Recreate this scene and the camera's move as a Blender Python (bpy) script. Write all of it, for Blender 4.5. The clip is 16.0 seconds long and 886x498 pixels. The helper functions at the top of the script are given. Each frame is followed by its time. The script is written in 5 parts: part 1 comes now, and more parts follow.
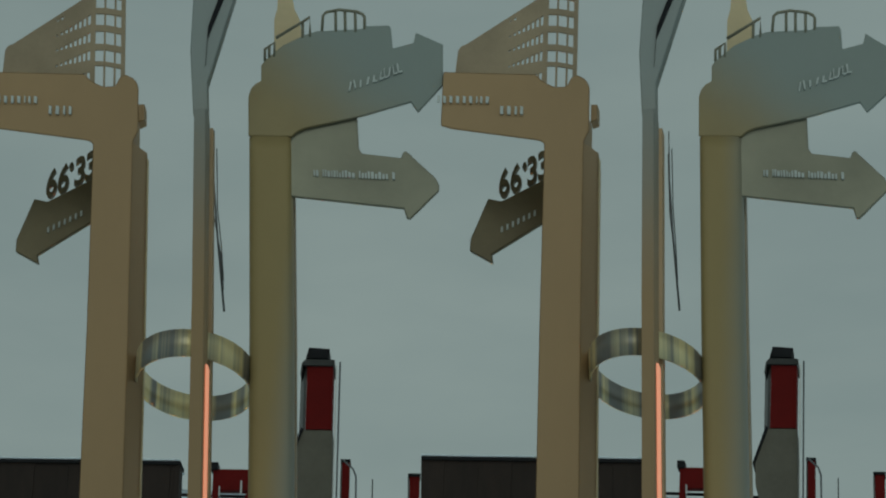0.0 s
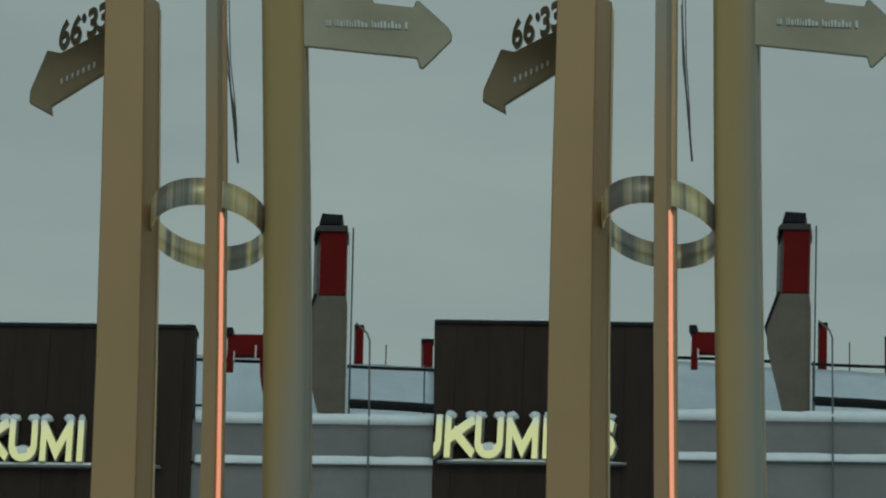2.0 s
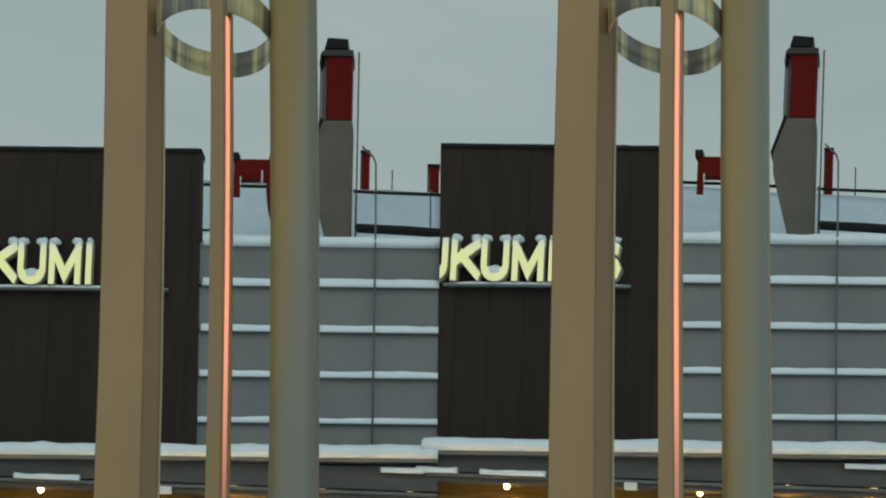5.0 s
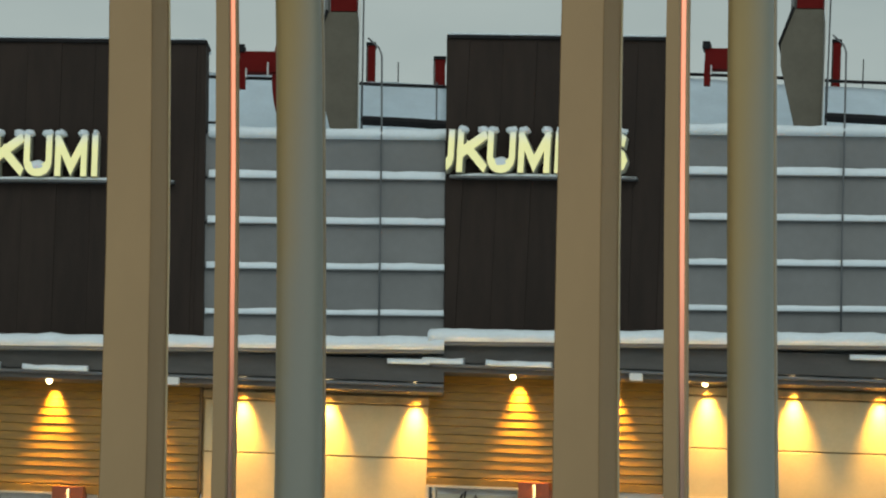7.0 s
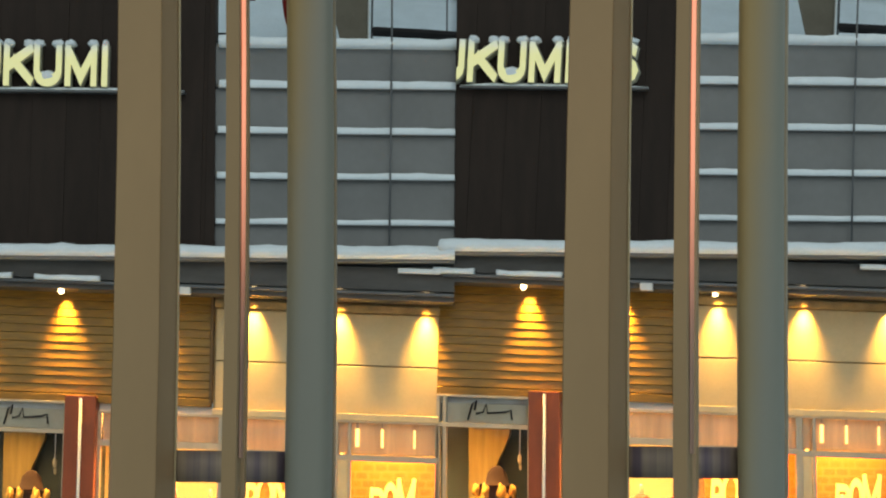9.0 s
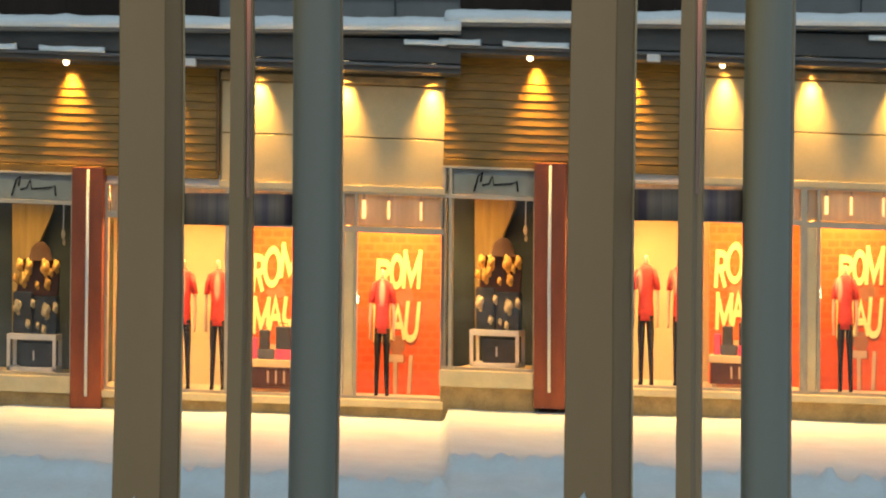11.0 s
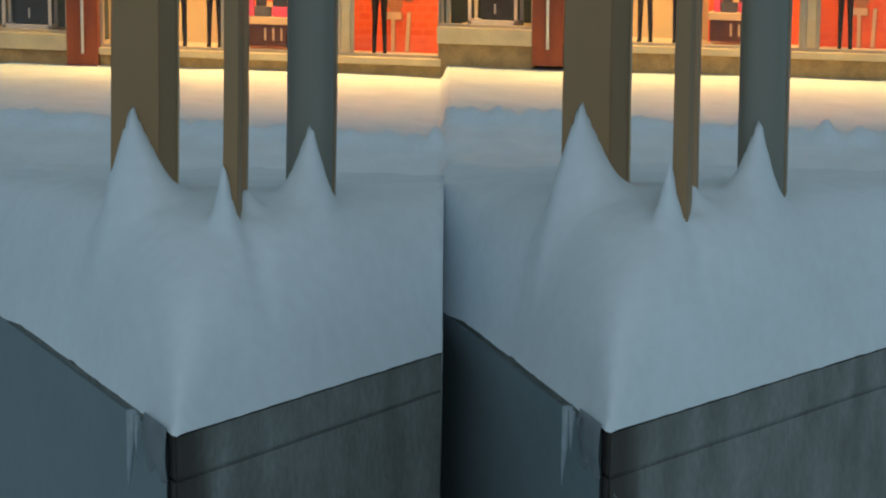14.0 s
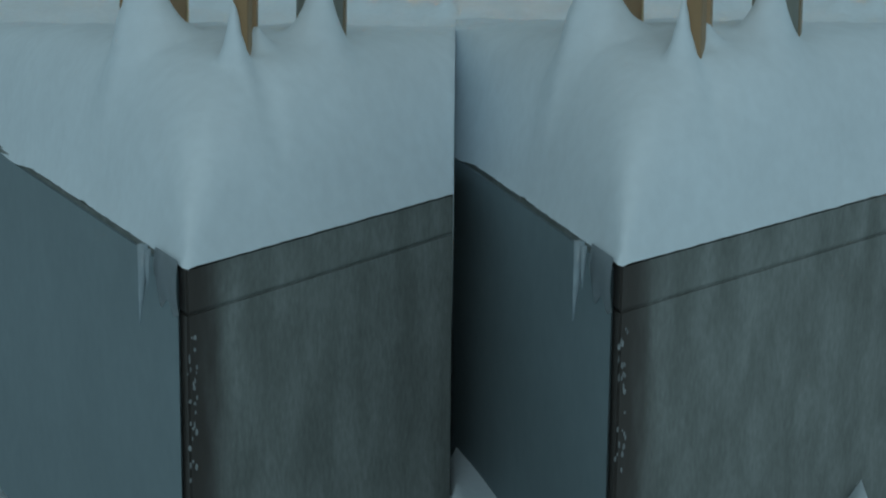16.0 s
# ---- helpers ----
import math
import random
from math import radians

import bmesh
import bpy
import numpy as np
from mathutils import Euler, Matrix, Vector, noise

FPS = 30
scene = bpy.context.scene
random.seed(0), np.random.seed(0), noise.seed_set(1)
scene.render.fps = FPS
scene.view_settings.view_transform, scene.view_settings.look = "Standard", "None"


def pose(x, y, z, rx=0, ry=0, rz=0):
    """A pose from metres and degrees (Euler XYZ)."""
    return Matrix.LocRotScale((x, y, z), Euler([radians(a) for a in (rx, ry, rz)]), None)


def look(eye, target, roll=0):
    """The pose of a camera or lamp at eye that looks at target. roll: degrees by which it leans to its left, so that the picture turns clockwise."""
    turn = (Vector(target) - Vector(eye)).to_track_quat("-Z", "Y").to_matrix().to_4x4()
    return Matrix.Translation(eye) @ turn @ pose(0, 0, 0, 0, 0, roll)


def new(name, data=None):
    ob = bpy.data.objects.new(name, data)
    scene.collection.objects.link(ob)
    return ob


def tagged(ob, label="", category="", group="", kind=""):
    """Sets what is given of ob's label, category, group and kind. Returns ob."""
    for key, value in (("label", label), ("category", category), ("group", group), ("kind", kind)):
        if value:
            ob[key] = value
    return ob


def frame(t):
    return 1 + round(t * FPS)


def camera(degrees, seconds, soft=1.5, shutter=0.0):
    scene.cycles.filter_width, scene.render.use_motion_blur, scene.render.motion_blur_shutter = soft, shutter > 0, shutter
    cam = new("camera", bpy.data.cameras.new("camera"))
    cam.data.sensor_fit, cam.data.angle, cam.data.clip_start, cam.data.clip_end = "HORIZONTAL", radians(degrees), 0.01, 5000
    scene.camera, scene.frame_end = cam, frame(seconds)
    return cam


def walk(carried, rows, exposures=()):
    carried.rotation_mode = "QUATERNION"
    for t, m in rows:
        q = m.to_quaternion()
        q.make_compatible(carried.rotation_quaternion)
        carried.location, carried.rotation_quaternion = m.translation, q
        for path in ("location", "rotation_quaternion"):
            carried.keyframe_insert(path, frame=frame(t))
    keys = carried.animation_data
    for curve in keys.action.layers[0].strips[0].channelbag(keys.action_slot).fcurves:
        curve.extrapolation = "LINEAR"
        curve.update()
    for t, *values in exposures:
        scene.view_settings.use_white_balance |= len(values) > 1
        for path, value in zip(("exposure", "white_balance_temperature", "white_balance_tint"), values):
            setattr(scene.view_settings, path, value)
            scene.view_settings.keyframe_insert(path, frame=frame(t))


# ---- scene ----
# The film shows the same square twice, side by side, so two near-identical shop units, signposts and plinths stand next to
# each other: side -1 and side +1, parted by the plane x = 0.
LENS = 25.18
ROLL = 0.59
EYES = [  # seconds, tilt up, turn right, height
    (0.0, 20.548, 0.863, 2.471), (0.5, 19.308, 0.873, 2.458), (1.0, 18.612, 0.769, 2.437), (1.5, 17.713, 0.616, 2.429),
    (2.0, 16.782, 0.512, 2.403), (2.5, 15.789, 0.510, 2.388), (3.0, 15.049, 0.526, 2.376), (3.5, 14.269, 0.433, 2.367),
    (4.0, 13.368, 0.392, 2.346), (6.5, 9.672, 0.323, 2.312), (7.0, 8.801, 0.233, 2.298), (7.5, 8.249, 0.178, 2.284),
    (8.0, 7.894, 0.121, 2.266), (10.5, 1.977, -0.203, 2.133), (11.0, 0.078, -0.160, 2.104), (11.5, -1.822, -0.158, 2.071),
    (12.0, -3.758, -0.111, 2.026), (12.5, -5.259, -0.086, 1.998), (13.0, -6.362, -0.101, 1.980), (13.5, -7.729, -0.086, 1.947),
    (14.0, -9.362, -0.006, 1.921), (14.5, -10.365, 0.017, 1.896), (15.0, -11.289, 0.039, 1.866), (15.5, -12.000, -0.082, 1.855),
    (16.0, -12.705, -0.295, 1.786)]
cam = camera(LENS, 16.0, soft=2.1)
walk(cam, [(t, pose(0, 0, h, 90 + tilt, 0, -turn) @ pose(0, 0, 0, 0, 0, ROLL)) for t, tilt, turn, h in EYES],
     exposures=[(0.0, -0.89, 7400, 3), (1.5, -0.69, 7450, 4), (3.5, -0.52, 7350, 5), (6.5, -0.18, 7700, 11), (8.0, -0.2, 7800, 12),
                (10.5, -0.54, 7250, 14), (12.0, -0.74, 6500, 13), (13.0, -0.92, 6200, 10), (14.5, -0.98, 6550, 9), (16.0, -0.80, 6450, 3)])

# ---- light ----
world = bpy.data.worlds.new("winter_dusk")
scene.world = world
world.use_nodes = True
wt = world.node_tree
wt.nodes.clear()
w_out = wt.nodes.new("ShaderNodeOutputWorld")
w_bg = wt.nodes.new("ShaderNodeBackground")
w_sky = wt.nodes.new("ShaderNodeTexSky")
w_sky.sky_type, w_sky.sun_disc = "NISHITA", False
w_sky.sun_elevation, w_sky.sun_rotation = radians(6), radians(200)
w_sky.dust_density, w_sky.ozone_density = 3.0, 2.0
w_co = wt.nodes.new("ShaderNodeTexCoord")
w_map = wt.nodes.new("ShaderNodeMapping")
w_map.inputs["Scale"].default_value = (3.0, 3.0, 9.0)
w_noise = wt.nodes.new("ShaderNodeTexNoise")
w_noise.inputs["Scale"].default_value, w_noise.inputs["Detail"].default_value = 1.6, 5.0
w_ramp = wt.nodes.new("ShaderNodeValToRGB")
w_ramp.color_ramp.elements[0].position, w_ramp.color_ramp.elements[0].color = 0.3, (4.4, 6.0, 6.8, 1)
w_ramp.color_ramp.elements[1].position, w_ramp.color_ramp.elements[1].color = 0.75, (5.5, 7.2, 7.95, 1)
w_mix = wt.nodes.new("ShaderNodeMixRGB")
w_mix.inputs["Fac"].default_value = 0.9
wt.links.new(w_co.outputs["Generated"], w_map.inputs["Vector"])
wt.links.new(w_map.outputs["Vector"], w_noise.inputs["Vector"])
wt.links.new(w_noise.outputs["Fac"], w_ramp.inputs["Fac"])
wt.links.new(w_sky.outputs["Color"], w_mix.inputs["Color1"])
wt.links.new(w_ramp.outputs["Color"], w_mix.inputs["Color2"])
wt.links.new(w_mix.outputs["Color"], w_bg.inputs["Color"])
wt.links.new(w_bg.outputs["Background"], w_out.inputs["Surface"])
w_bg.inputs["Strength"].default_value = 0.082

sun = new("sun", bpy.data.lights.new("sun", "SUN"))
sun.data.energy, sun.data.angle, sun.data.color = 0.84, radians(40), (0.76, 0.90, 1.0)
sun.matrix_world = look((3, -30, 22), (0, 10, 0))


# ---- materials ----
def mat(name, color, rough=0.6, metal=0.0, var=0.15, scale=6.0, stretch=(1, 1, 1), bump=0.0, bump_scale=60.0, color2=None, emit=0.0,
        emit_color=None, transmission=0.0, piece=0.0, fine=0.0, spec=0.5, band=(0.32, 0.68)):
    m = bpy.data.materials.new(name)
    m.use_nodes = True
    nt = m.node_tree
    b = nt.nodes["Principled BSDF"]
    b.inputs["Roughness"].default_value, b.inputs["Metallic"].default_value = rough, metal
    b.inputs["Specular IOR Level"].default_value = spec
    co = nt.nodes.new("ShaderNodeTexCoord")
    mp = nt.nodes.new("ShaderNodeMapping")
    mp.inputs["Scale"].default_value = stretch
    nt.links.new(co.outputs["Object"], mp.inputs["Vector"])
    nz = nt.nodes.new("ShaderNodeTexNoise")
    nz.inputs["Scale"].default_value, nz.inputs["Detail"].default_value = scale, 8.0
    nt.links.new(mp.outputs["Vector"], nz.inputs["Vector"])
    rp = nt.nodes.new("ShaderNodeValToRGB")
    c2 = color2 or tuple(c * (1 - var * 2) for c in color)
    rp.color_ramp.elements[0].position, rp.color_ramp.elements[0].color = band[0], (*c2, 1)
    rp.color_ramp.elements[1].position, rp.color_ramp.elements[1].color = band[1], (*color, 1)
    nt.links.new(nz.outputs["Fac"], rp.inputs["Fac"])
    last = rp.outputs["Color"]
    if fine:
        n2 = nt.nodes.new("ShaderNodeTexNoise")
        n2.inputs["Scale"].default_value, n2.inputs["Detail"].default_value = scale * 9, 3.0
        nt.links.new(mp.outputs["Vector"], n2.inputs["Vector"])
        r2 = nt.nodes.new("ShaderNodeMapRange")
        r2.inputs["From Min"].default_value, r2.inputs["From Max"].default_value = 0.3, 0.7
        r2.inputs["To Min"].default_value, r2.inputs["To Max"].default_value = 1 - fine, 1.0
        nt.links.new(n2.outputs["Fac"], r2.inputs["Value"])
        mx = nt.nodes.new("ShaderNodeMixRGB")
        mx.blend_type, mx.inputs["Fac"].default_value = "MULTIPLY", 1.0
        nt.links.new(last, mx.inputs["Color1"])
        nt.links.new(r2.outputs["Result"], mx.inputs["Color2"])
        last = mx.outputs["Color"]
    if piece:
        oi = nt.nodes.new("ShaderNodeObjectInfo")
        r3 = nt.nodes.new("ShaderNodeMapRange")
        r3.inputs["To Min"].default_value, r3.inputs["To Max"].default_value = 1 - piece, 1.0
        nt.links.new(oi.outputs["Random"], r3.inputs["Value"])
        m3 = nt.nodes.new("ShaderNodeMixRGB")
        m3.blend_type, m3.inputs["Fac"].default_value = "MULTIPLY", 1.0
        nt.links.new(last, m3.inputs["Color1"])
        nt.links.new(r3.outputs["Result"], m3.inputs["Color2"])
        last = m3.outputs["Color"]
    nt.links.new(last, b.inputs["Base Color"])
    if bump:
        nb = nt.nodes.new("ShaderNodeTexNoise")
        nb.inputs["Scale"].default_value, nb.inputs["Detail"].default_value = bump_scale, 6.0
        nt.links.new(mp.outputs["Vector"], nb.inputs["Vector"])
        bp = nt.nodes.new("ShaderNodeBump")
        bp.inputs["Strength"].default_value, bp.inputs["Distance"].default_value = bump, 0.02
        nt.links.new(nb.outputs["Fac"], bp.inputs["Height"])
        nt.links.new(bp.outputs["Normal"], b.inputs["Normal"])
    if emit:
        b.inputs["Emission Color"].default_value = (*(emit_color or color), 1)
        b.inputs["Emission Strength"].default_value = emit
    if transmission:
        b.inputs["Transmission Weight"].default_value = transmission
        b.inputs["IOR"].default_value = 1.45
    return m


SNOW = mat("snow", (0.77, 0.86, 0.92), 0.75, var=0.04, scale=2.5, bump=0.12, bump_scale=9, fine=0.05)
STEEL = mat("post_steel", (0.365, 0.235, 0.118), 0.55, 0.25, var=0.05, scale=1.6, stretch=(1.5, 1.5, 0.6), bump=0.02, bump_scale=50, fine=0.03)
STEEL_ARM = mat("arm_steel", (0.31, 0.24, 0.155), 0.52, 0.35, var=0.12, scale=3, stretch=(2, 2, 2), bump=0.03, bump_scale=40, fine=0.06)
# post steel painted lighter, to make up for the less lit side
STEEL_LIGHTER = mat("post_steel_lighter", (0.43, 0.285, 0.16), 0.5, 0.25, var=0.05, scale=1.6, stretch=(1.5, 1.5, 0.6), fine=0.03)
ARROW_DARK = mat("arrow_steel", (0.17, 0.135, 0.075), 0.5, 0.4, var=0.15, scale=4, fine=0.08)
STEEL_SIGN = mat("sign_steel", (0.28, 0.27, 0.20), 0.5, 0.5, var=0.2, scale=2.2, bump=0.03, fine=0.06)
# the rings' bright and dark bands are reflections painted into the steel
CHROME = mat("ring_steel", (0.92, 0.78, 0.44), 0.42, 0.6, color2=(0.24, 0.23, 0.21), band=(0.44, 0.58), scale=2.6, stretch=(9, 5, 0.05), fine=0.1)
# darker copy of the ring steel: the lower ring's shade is in its colour
RING_SHADED = mat("ring_steel_shaded", (0.36, 0.27, 0.19), 0.55, 0.25, color2=(0.13, 0.095, 0.12), band=(0.40, 0.62), scale=2.2, stretch=(9, 5, 0.05), fine=0.1)
CUTOUT = mat("cut_text", (0.56, 0.60, 0.58), 0.6, var=0.1)
WIRE = mat("dark_wire", (0.12, 0.125, 0.125), 0.6, 0.1)
CLAD = mat("dark_cladding", (0.035, 0.023, 0.018), 0.75, 0.0, spec=0.25, var=0.15, scale=2.5, stretch=(3, 3, 0.5), bump=0.05, fine=0.12, piece=0.18)
GREY = mat("grey_panel", (0.215, 0.223, 0.226), 0.7, 0.0, spec=0.3, var=0.08, scale=1.2, bump=0.02, fine=0.06, piece=0.08)
GREYDARK = mat("grey_metal", (0.13, 0.14, 0.15), 0.5, 0.3, var=0.12, scale=3, fine=0.1)
FASCIA = mat("dark_fascia", (0.085, 0.08, 0.075), 0.5, 0.1, var=0.15, scale=2.5, stretch=(1, 1, 4), fine=0.1)
WHITE = mat("white_paint", (0.72, 0.72, 0.70), 0.5, var=0.06, scale=5, fine=0.05)
SLAT = mat("brown_slat", (0.37, 0.185, 0.018), 0.5, var=0.2, scale=4, stretch=(1.2, 6, 9), bump=0.04, fine=0.18, piece=0.15)
SLATGAP = mat("slat_backing", (0.13, 0.072, 0.025), 0.7, var=0.1)
BEIGE = mat("beige_panel", (0.62, 0.48, 0.27), 0.55, var=0.07, scale=2.5, bump=0.02, fine=0.05, piece=0.06)
CREAM = mat("cream_frame", (0.70, 0.55, 0.32), 0.5, var=0.08, scale=4, fine=0.06)
RUST = mat("red_brown_pillar", (0.36, 0.075, 0.022), 0.45, 0.1, var=0.2, scale=2, stretch=(2, 2, 0.6), fine=0.1)
ALU = mat("window_frame", (0.52, 0.45, 0.34), 0.4, 0.3, var=0.1, scale=4, fine=0.06)
STONE = mat("base_stone", (0.48, 0.32, 0.14), 0.7, var=0.18, scale=6, bump=0.1, fine=0.2)
YELLOWWALL = mat("warm_wall", (0.60, 0.49, 0.31), 0.8, var=0.06, scale=2, fine=0.04)
TEALWALL = mat("dark_teal_wall", (0.05, 0.075, 0.085), 0.8, var=0.2, scale=3)
SHOPFLOOR = mat("shop_floor", (0.55, 0.48, 0.38), 0.5, var=0.1, scale=3)
LETTERSIDE = mat("sign_letter_side", (0.45, 0.45, 0.36), 0.6, var=0.1)
POSTERTEXT = mat("poster_letter", (0.95, 0.80, 0.36), 0.6, var=0.06, scale=8)
POSTERSHADE = mat("poster_letter_shade", (0.42, 0.12, 0.05), 0.7, var=0.1)
POSTERPALE = mat("poster_letter_pale", (0.66, 0.46, 0.29), 0.6, var=0.08, scale=8)
POSTERBLOT = mat("poster_blot", (0.40, 0.17, 0.09), 0.7, var=0.12, scale=9)
SKIN = mat("mannequin_plastic", (0.70, 0.52, 0.36), 0.4, var=0.05)
BLACKCLOTH = mat("black_cloth", (0.018, 0.018, 0.022), 0.9, var=0.2, scale=20)
DARKGOODS = mat("dark_goods", (0.05, 0.06, 0.07), 0.6, var=0.3, scale=12)
BROWNGOODS = mat("brown_goods", (0.10, 0.035, 0.02), 0.7, var=0.2, scale=10)
PALEGOLD = mat("pale_gold_flower", (0.66, 0.56, 0.34), 0.5, 0.0, var=0.2, scale=14)
HATBROWN = mat("brown_felt", (0.045, 0.018, 0.010), 0.9, var=0.2, scale=10)
DRAPE = mat("old_gold_drape", (0.33, 0.23, 0.085), 0.8, var=0.2, scale=3, stretch=(4, 1, 0.4))
GOLD = mat("gold_ornament", (0.88, 0.52, 0.12), 0.35, 0.15, var=0.2, scale=14)
PINK = mat("pink_box", (0.78, 0.10, 0.22), 0.55, var=0.08, scale=8)
CONCRETE_SMOOTH = mat("plinth_concrete_smooth", (0.205, 0.27, 0.295), 0.8, var=0.06, scale=2, bump=0.05, bump_scale=20, fine=0.06)
BOARD = mat("transom_board", (0.58, 0.52, 0.38), 0.5, var=0.12, scale=4)
SLUSH = mat("frozen_slush", (0.44, 0.51, 0.55), 0.6, var=0.1, scale=9, bump=0.3, bump_scale=20)
GLINTGLOW = mat("glint_glow", (1.0, 0.80, 0.45), 0.4, emit=2.6, emit_color=(1.0, 0.62, 0.22))
ICE = mat("ice", (0.30, 0.37, 0.41), 0.25, var=0.1, scale=20)
FROST_THIN = mat("thin_grey_frost", (0.30, 0.33, 0.34), 0.85, var=0.25, scale=30, fine=0.15)
REDMETAL = mat("red_metal", (0.15, 0.006, 0.005), 0.85, 0.0, spec=0.2, var=0.12, scale=3, fine=0.08)
GREYCAP = mat("dark_grey_sheet", (0.055, 0.055, 0.052), 0.7, 0.1, var=0.15, scale=4, spec=0.3)
BODYGREY = mat("chimney_render", (0.15, 0.135, 0.105), 0.9, var=0.1, scale=2, bump=0.05, fine=0.08)
BLACKMETAL = mat("black_metal", (0.016, 0.016, 0.018), 0.8, 0.0, var=0.15, spec=0.2)
PLAINWALL = mat("plain_wall", (0.30, 0.27, 0.23), 0.8, var=0.12, scale=0.8, fine=0.08)
LAMPGLOW = mat("lamp_glow", (1.0, 0.86, 0.55), 0.4, emit=14.0, emit_color=(1.0, 0.78, 0.42))


def brick_mat(name):
    m = bpy.data.materials.new(name)
    m.use_nodes = True
    nt = m.node_tree
    b = nt.nodes["Principled BSDF"]
    b.inputs["Roughness"].default_value = 0.7
    co = nt.nodes.new("ShaderNodeTexCoord")
    mp = nt.nodes.new("ShaderNodeMapping")
    mp.inputs["Rotation"].default_value = (radians(90), 0, 0)
    br = nt.nodes.new("ShaderNodeTexBrick")
    br.inputs["Color1"].default_value, br.inputs["Color2"].default_value = (0.80, 0.125, 0.03, 1), (0.72, 0.095, 0.03, 1)
    br.inputs["Mortar"].default_value = (0.80, 0.145, 0.05, 1)
    br.inputs["Scale"].default_value, br.inputs["Mortar Size"].default_value = 1.0, 0.012
    br.inputs["Brick Width"].default_value, br.inputs["Row Height"].default_value = 0.16, 0.10
    nt.links.new(co.outputs["Object"], mp.inputs["Vector"])
    nt.links.new(mp.outputs["Vector"], br.inputs["Vector"])
    nt.links.new(br.outputs["Color"], b.inputs["Base Color"])
    return m


BRICK = brick_mat("red_brick_print")


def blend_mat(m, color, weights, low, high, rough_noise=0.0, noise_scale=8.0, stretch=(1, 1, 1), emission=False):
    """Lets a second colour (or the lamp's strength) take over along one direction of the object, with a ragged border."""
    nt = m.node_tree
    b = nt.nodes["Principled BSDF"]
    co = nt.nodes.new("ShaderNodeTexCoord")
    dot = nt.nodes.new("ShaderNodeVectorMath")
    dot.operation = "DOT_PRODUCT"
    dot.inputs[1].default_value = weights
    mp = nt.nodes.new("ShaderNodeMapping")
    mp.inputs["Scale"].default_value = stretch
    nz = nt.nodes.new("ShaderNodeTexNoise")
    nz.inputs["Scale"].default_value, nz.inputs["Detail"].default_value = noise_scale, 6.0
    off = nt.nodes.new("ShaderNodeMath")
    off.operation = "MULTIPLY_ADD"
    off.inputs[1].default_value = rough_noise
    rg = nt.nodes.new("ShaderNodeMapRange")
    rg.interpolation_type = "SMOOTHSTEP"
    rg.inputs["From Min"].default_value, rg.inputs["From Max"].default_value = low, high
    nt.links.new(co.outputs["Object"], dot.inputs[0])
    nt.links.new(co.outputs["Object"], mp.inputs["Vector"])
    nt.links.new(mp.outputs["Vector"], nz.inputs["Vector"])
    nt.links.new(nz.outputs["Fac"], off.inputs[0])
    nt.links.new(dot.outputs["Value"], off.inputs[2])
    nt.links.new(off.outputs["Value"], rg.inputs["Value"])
    if emission:
        k = nt.nodes.new("ShaderNodeMath")
        k.operation = "MULTIPLY"
        k.inputs[1].default_value = b.inputs["Emission Strength"].default_value
        nt.links.new(rg.outputs["Result"], k.inputs[0])
        nt.links.new(k.outputs["Value"], b.inputs["Emission Strength"])
        return m
    mx = nt.nodes.new("ShaderNodeMixRGB")
    mx.inputs["Color2"].default_value = (*color, 1)
    nt.links.new(rg.outputs["Result"], mx.inputs["Fac"])
    nt.links.new(b.inputs["Base Color"].links[0].from_socket, mx.inputs["Color1"])
    nt.links.new(mx.outputs["Color"], b.inputs["Base Color"])
    return m


# snow clings to the upper part of the lit letters
LETTER = blend_mat(blend_mat(mat("sign_letter", (0.80, 0.80, 0.45), 0.45, var=0.05, scale=8, emit=0.40, emit_color=(0.88, 0.90, 0.42)), (1, 1, 1), (0, 0, -1.0), -0.60, -0.34, 0.12, 9.0, emission=True),
                   (0.72, 0.78, 0.80), (0, 0, 1.0), 0.42, 0.64, 0.12, 9.0)
# blue-grey sky reflection painted over the sign, stronger towards its far end
SKY_TINTED = blend_mat(mat("sky_tinted_sign_steel", (0.32, 0.245, 0.120), 0.6, 0.15, var=0.08, scale=2.2, bump=0.02, fine=0.04), (0.235, 0.275, 0.255),
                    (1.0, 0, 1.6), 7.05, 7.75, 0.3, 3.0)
# the same reflected blue-grey is painted into the slim post's upper end
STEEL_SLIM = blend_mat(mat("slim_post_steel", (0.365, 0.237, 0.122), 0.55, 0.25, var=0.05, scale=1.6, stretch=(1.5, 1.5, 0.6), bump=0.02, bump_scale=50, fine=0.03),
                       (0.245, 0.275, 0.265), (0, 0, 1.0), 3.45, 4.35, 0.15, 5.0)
# warm reflection on the left, grey on the right and below, painted as colour
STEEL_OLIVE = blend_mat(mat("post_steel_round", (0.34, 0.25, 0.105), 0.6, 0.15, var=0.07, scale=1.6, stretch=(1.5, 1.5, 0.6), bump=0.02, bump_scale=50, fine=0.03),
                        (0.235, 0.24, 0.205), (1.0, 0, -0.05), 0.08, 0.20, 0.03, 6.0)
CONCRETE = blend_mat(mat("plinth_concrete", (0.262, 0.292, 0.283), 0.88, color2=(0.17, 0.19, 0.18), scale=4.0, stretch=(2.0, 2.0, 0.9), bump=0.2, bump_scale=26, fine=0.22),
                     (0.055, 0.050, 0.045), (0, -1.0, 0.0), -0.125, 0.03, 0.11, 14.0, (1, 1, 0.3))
# the salmon strip glows and fades out towards its foot
STRIP = blend_mat(mat("glow_strip", (0.45, 0.24, 0.17), 0.5, emit=1.1, emit_color=(1.0, 0.37, 0.24)), (1, 1, 1), (0, 0, 1.0), 1.55, 2.35, emission=True)


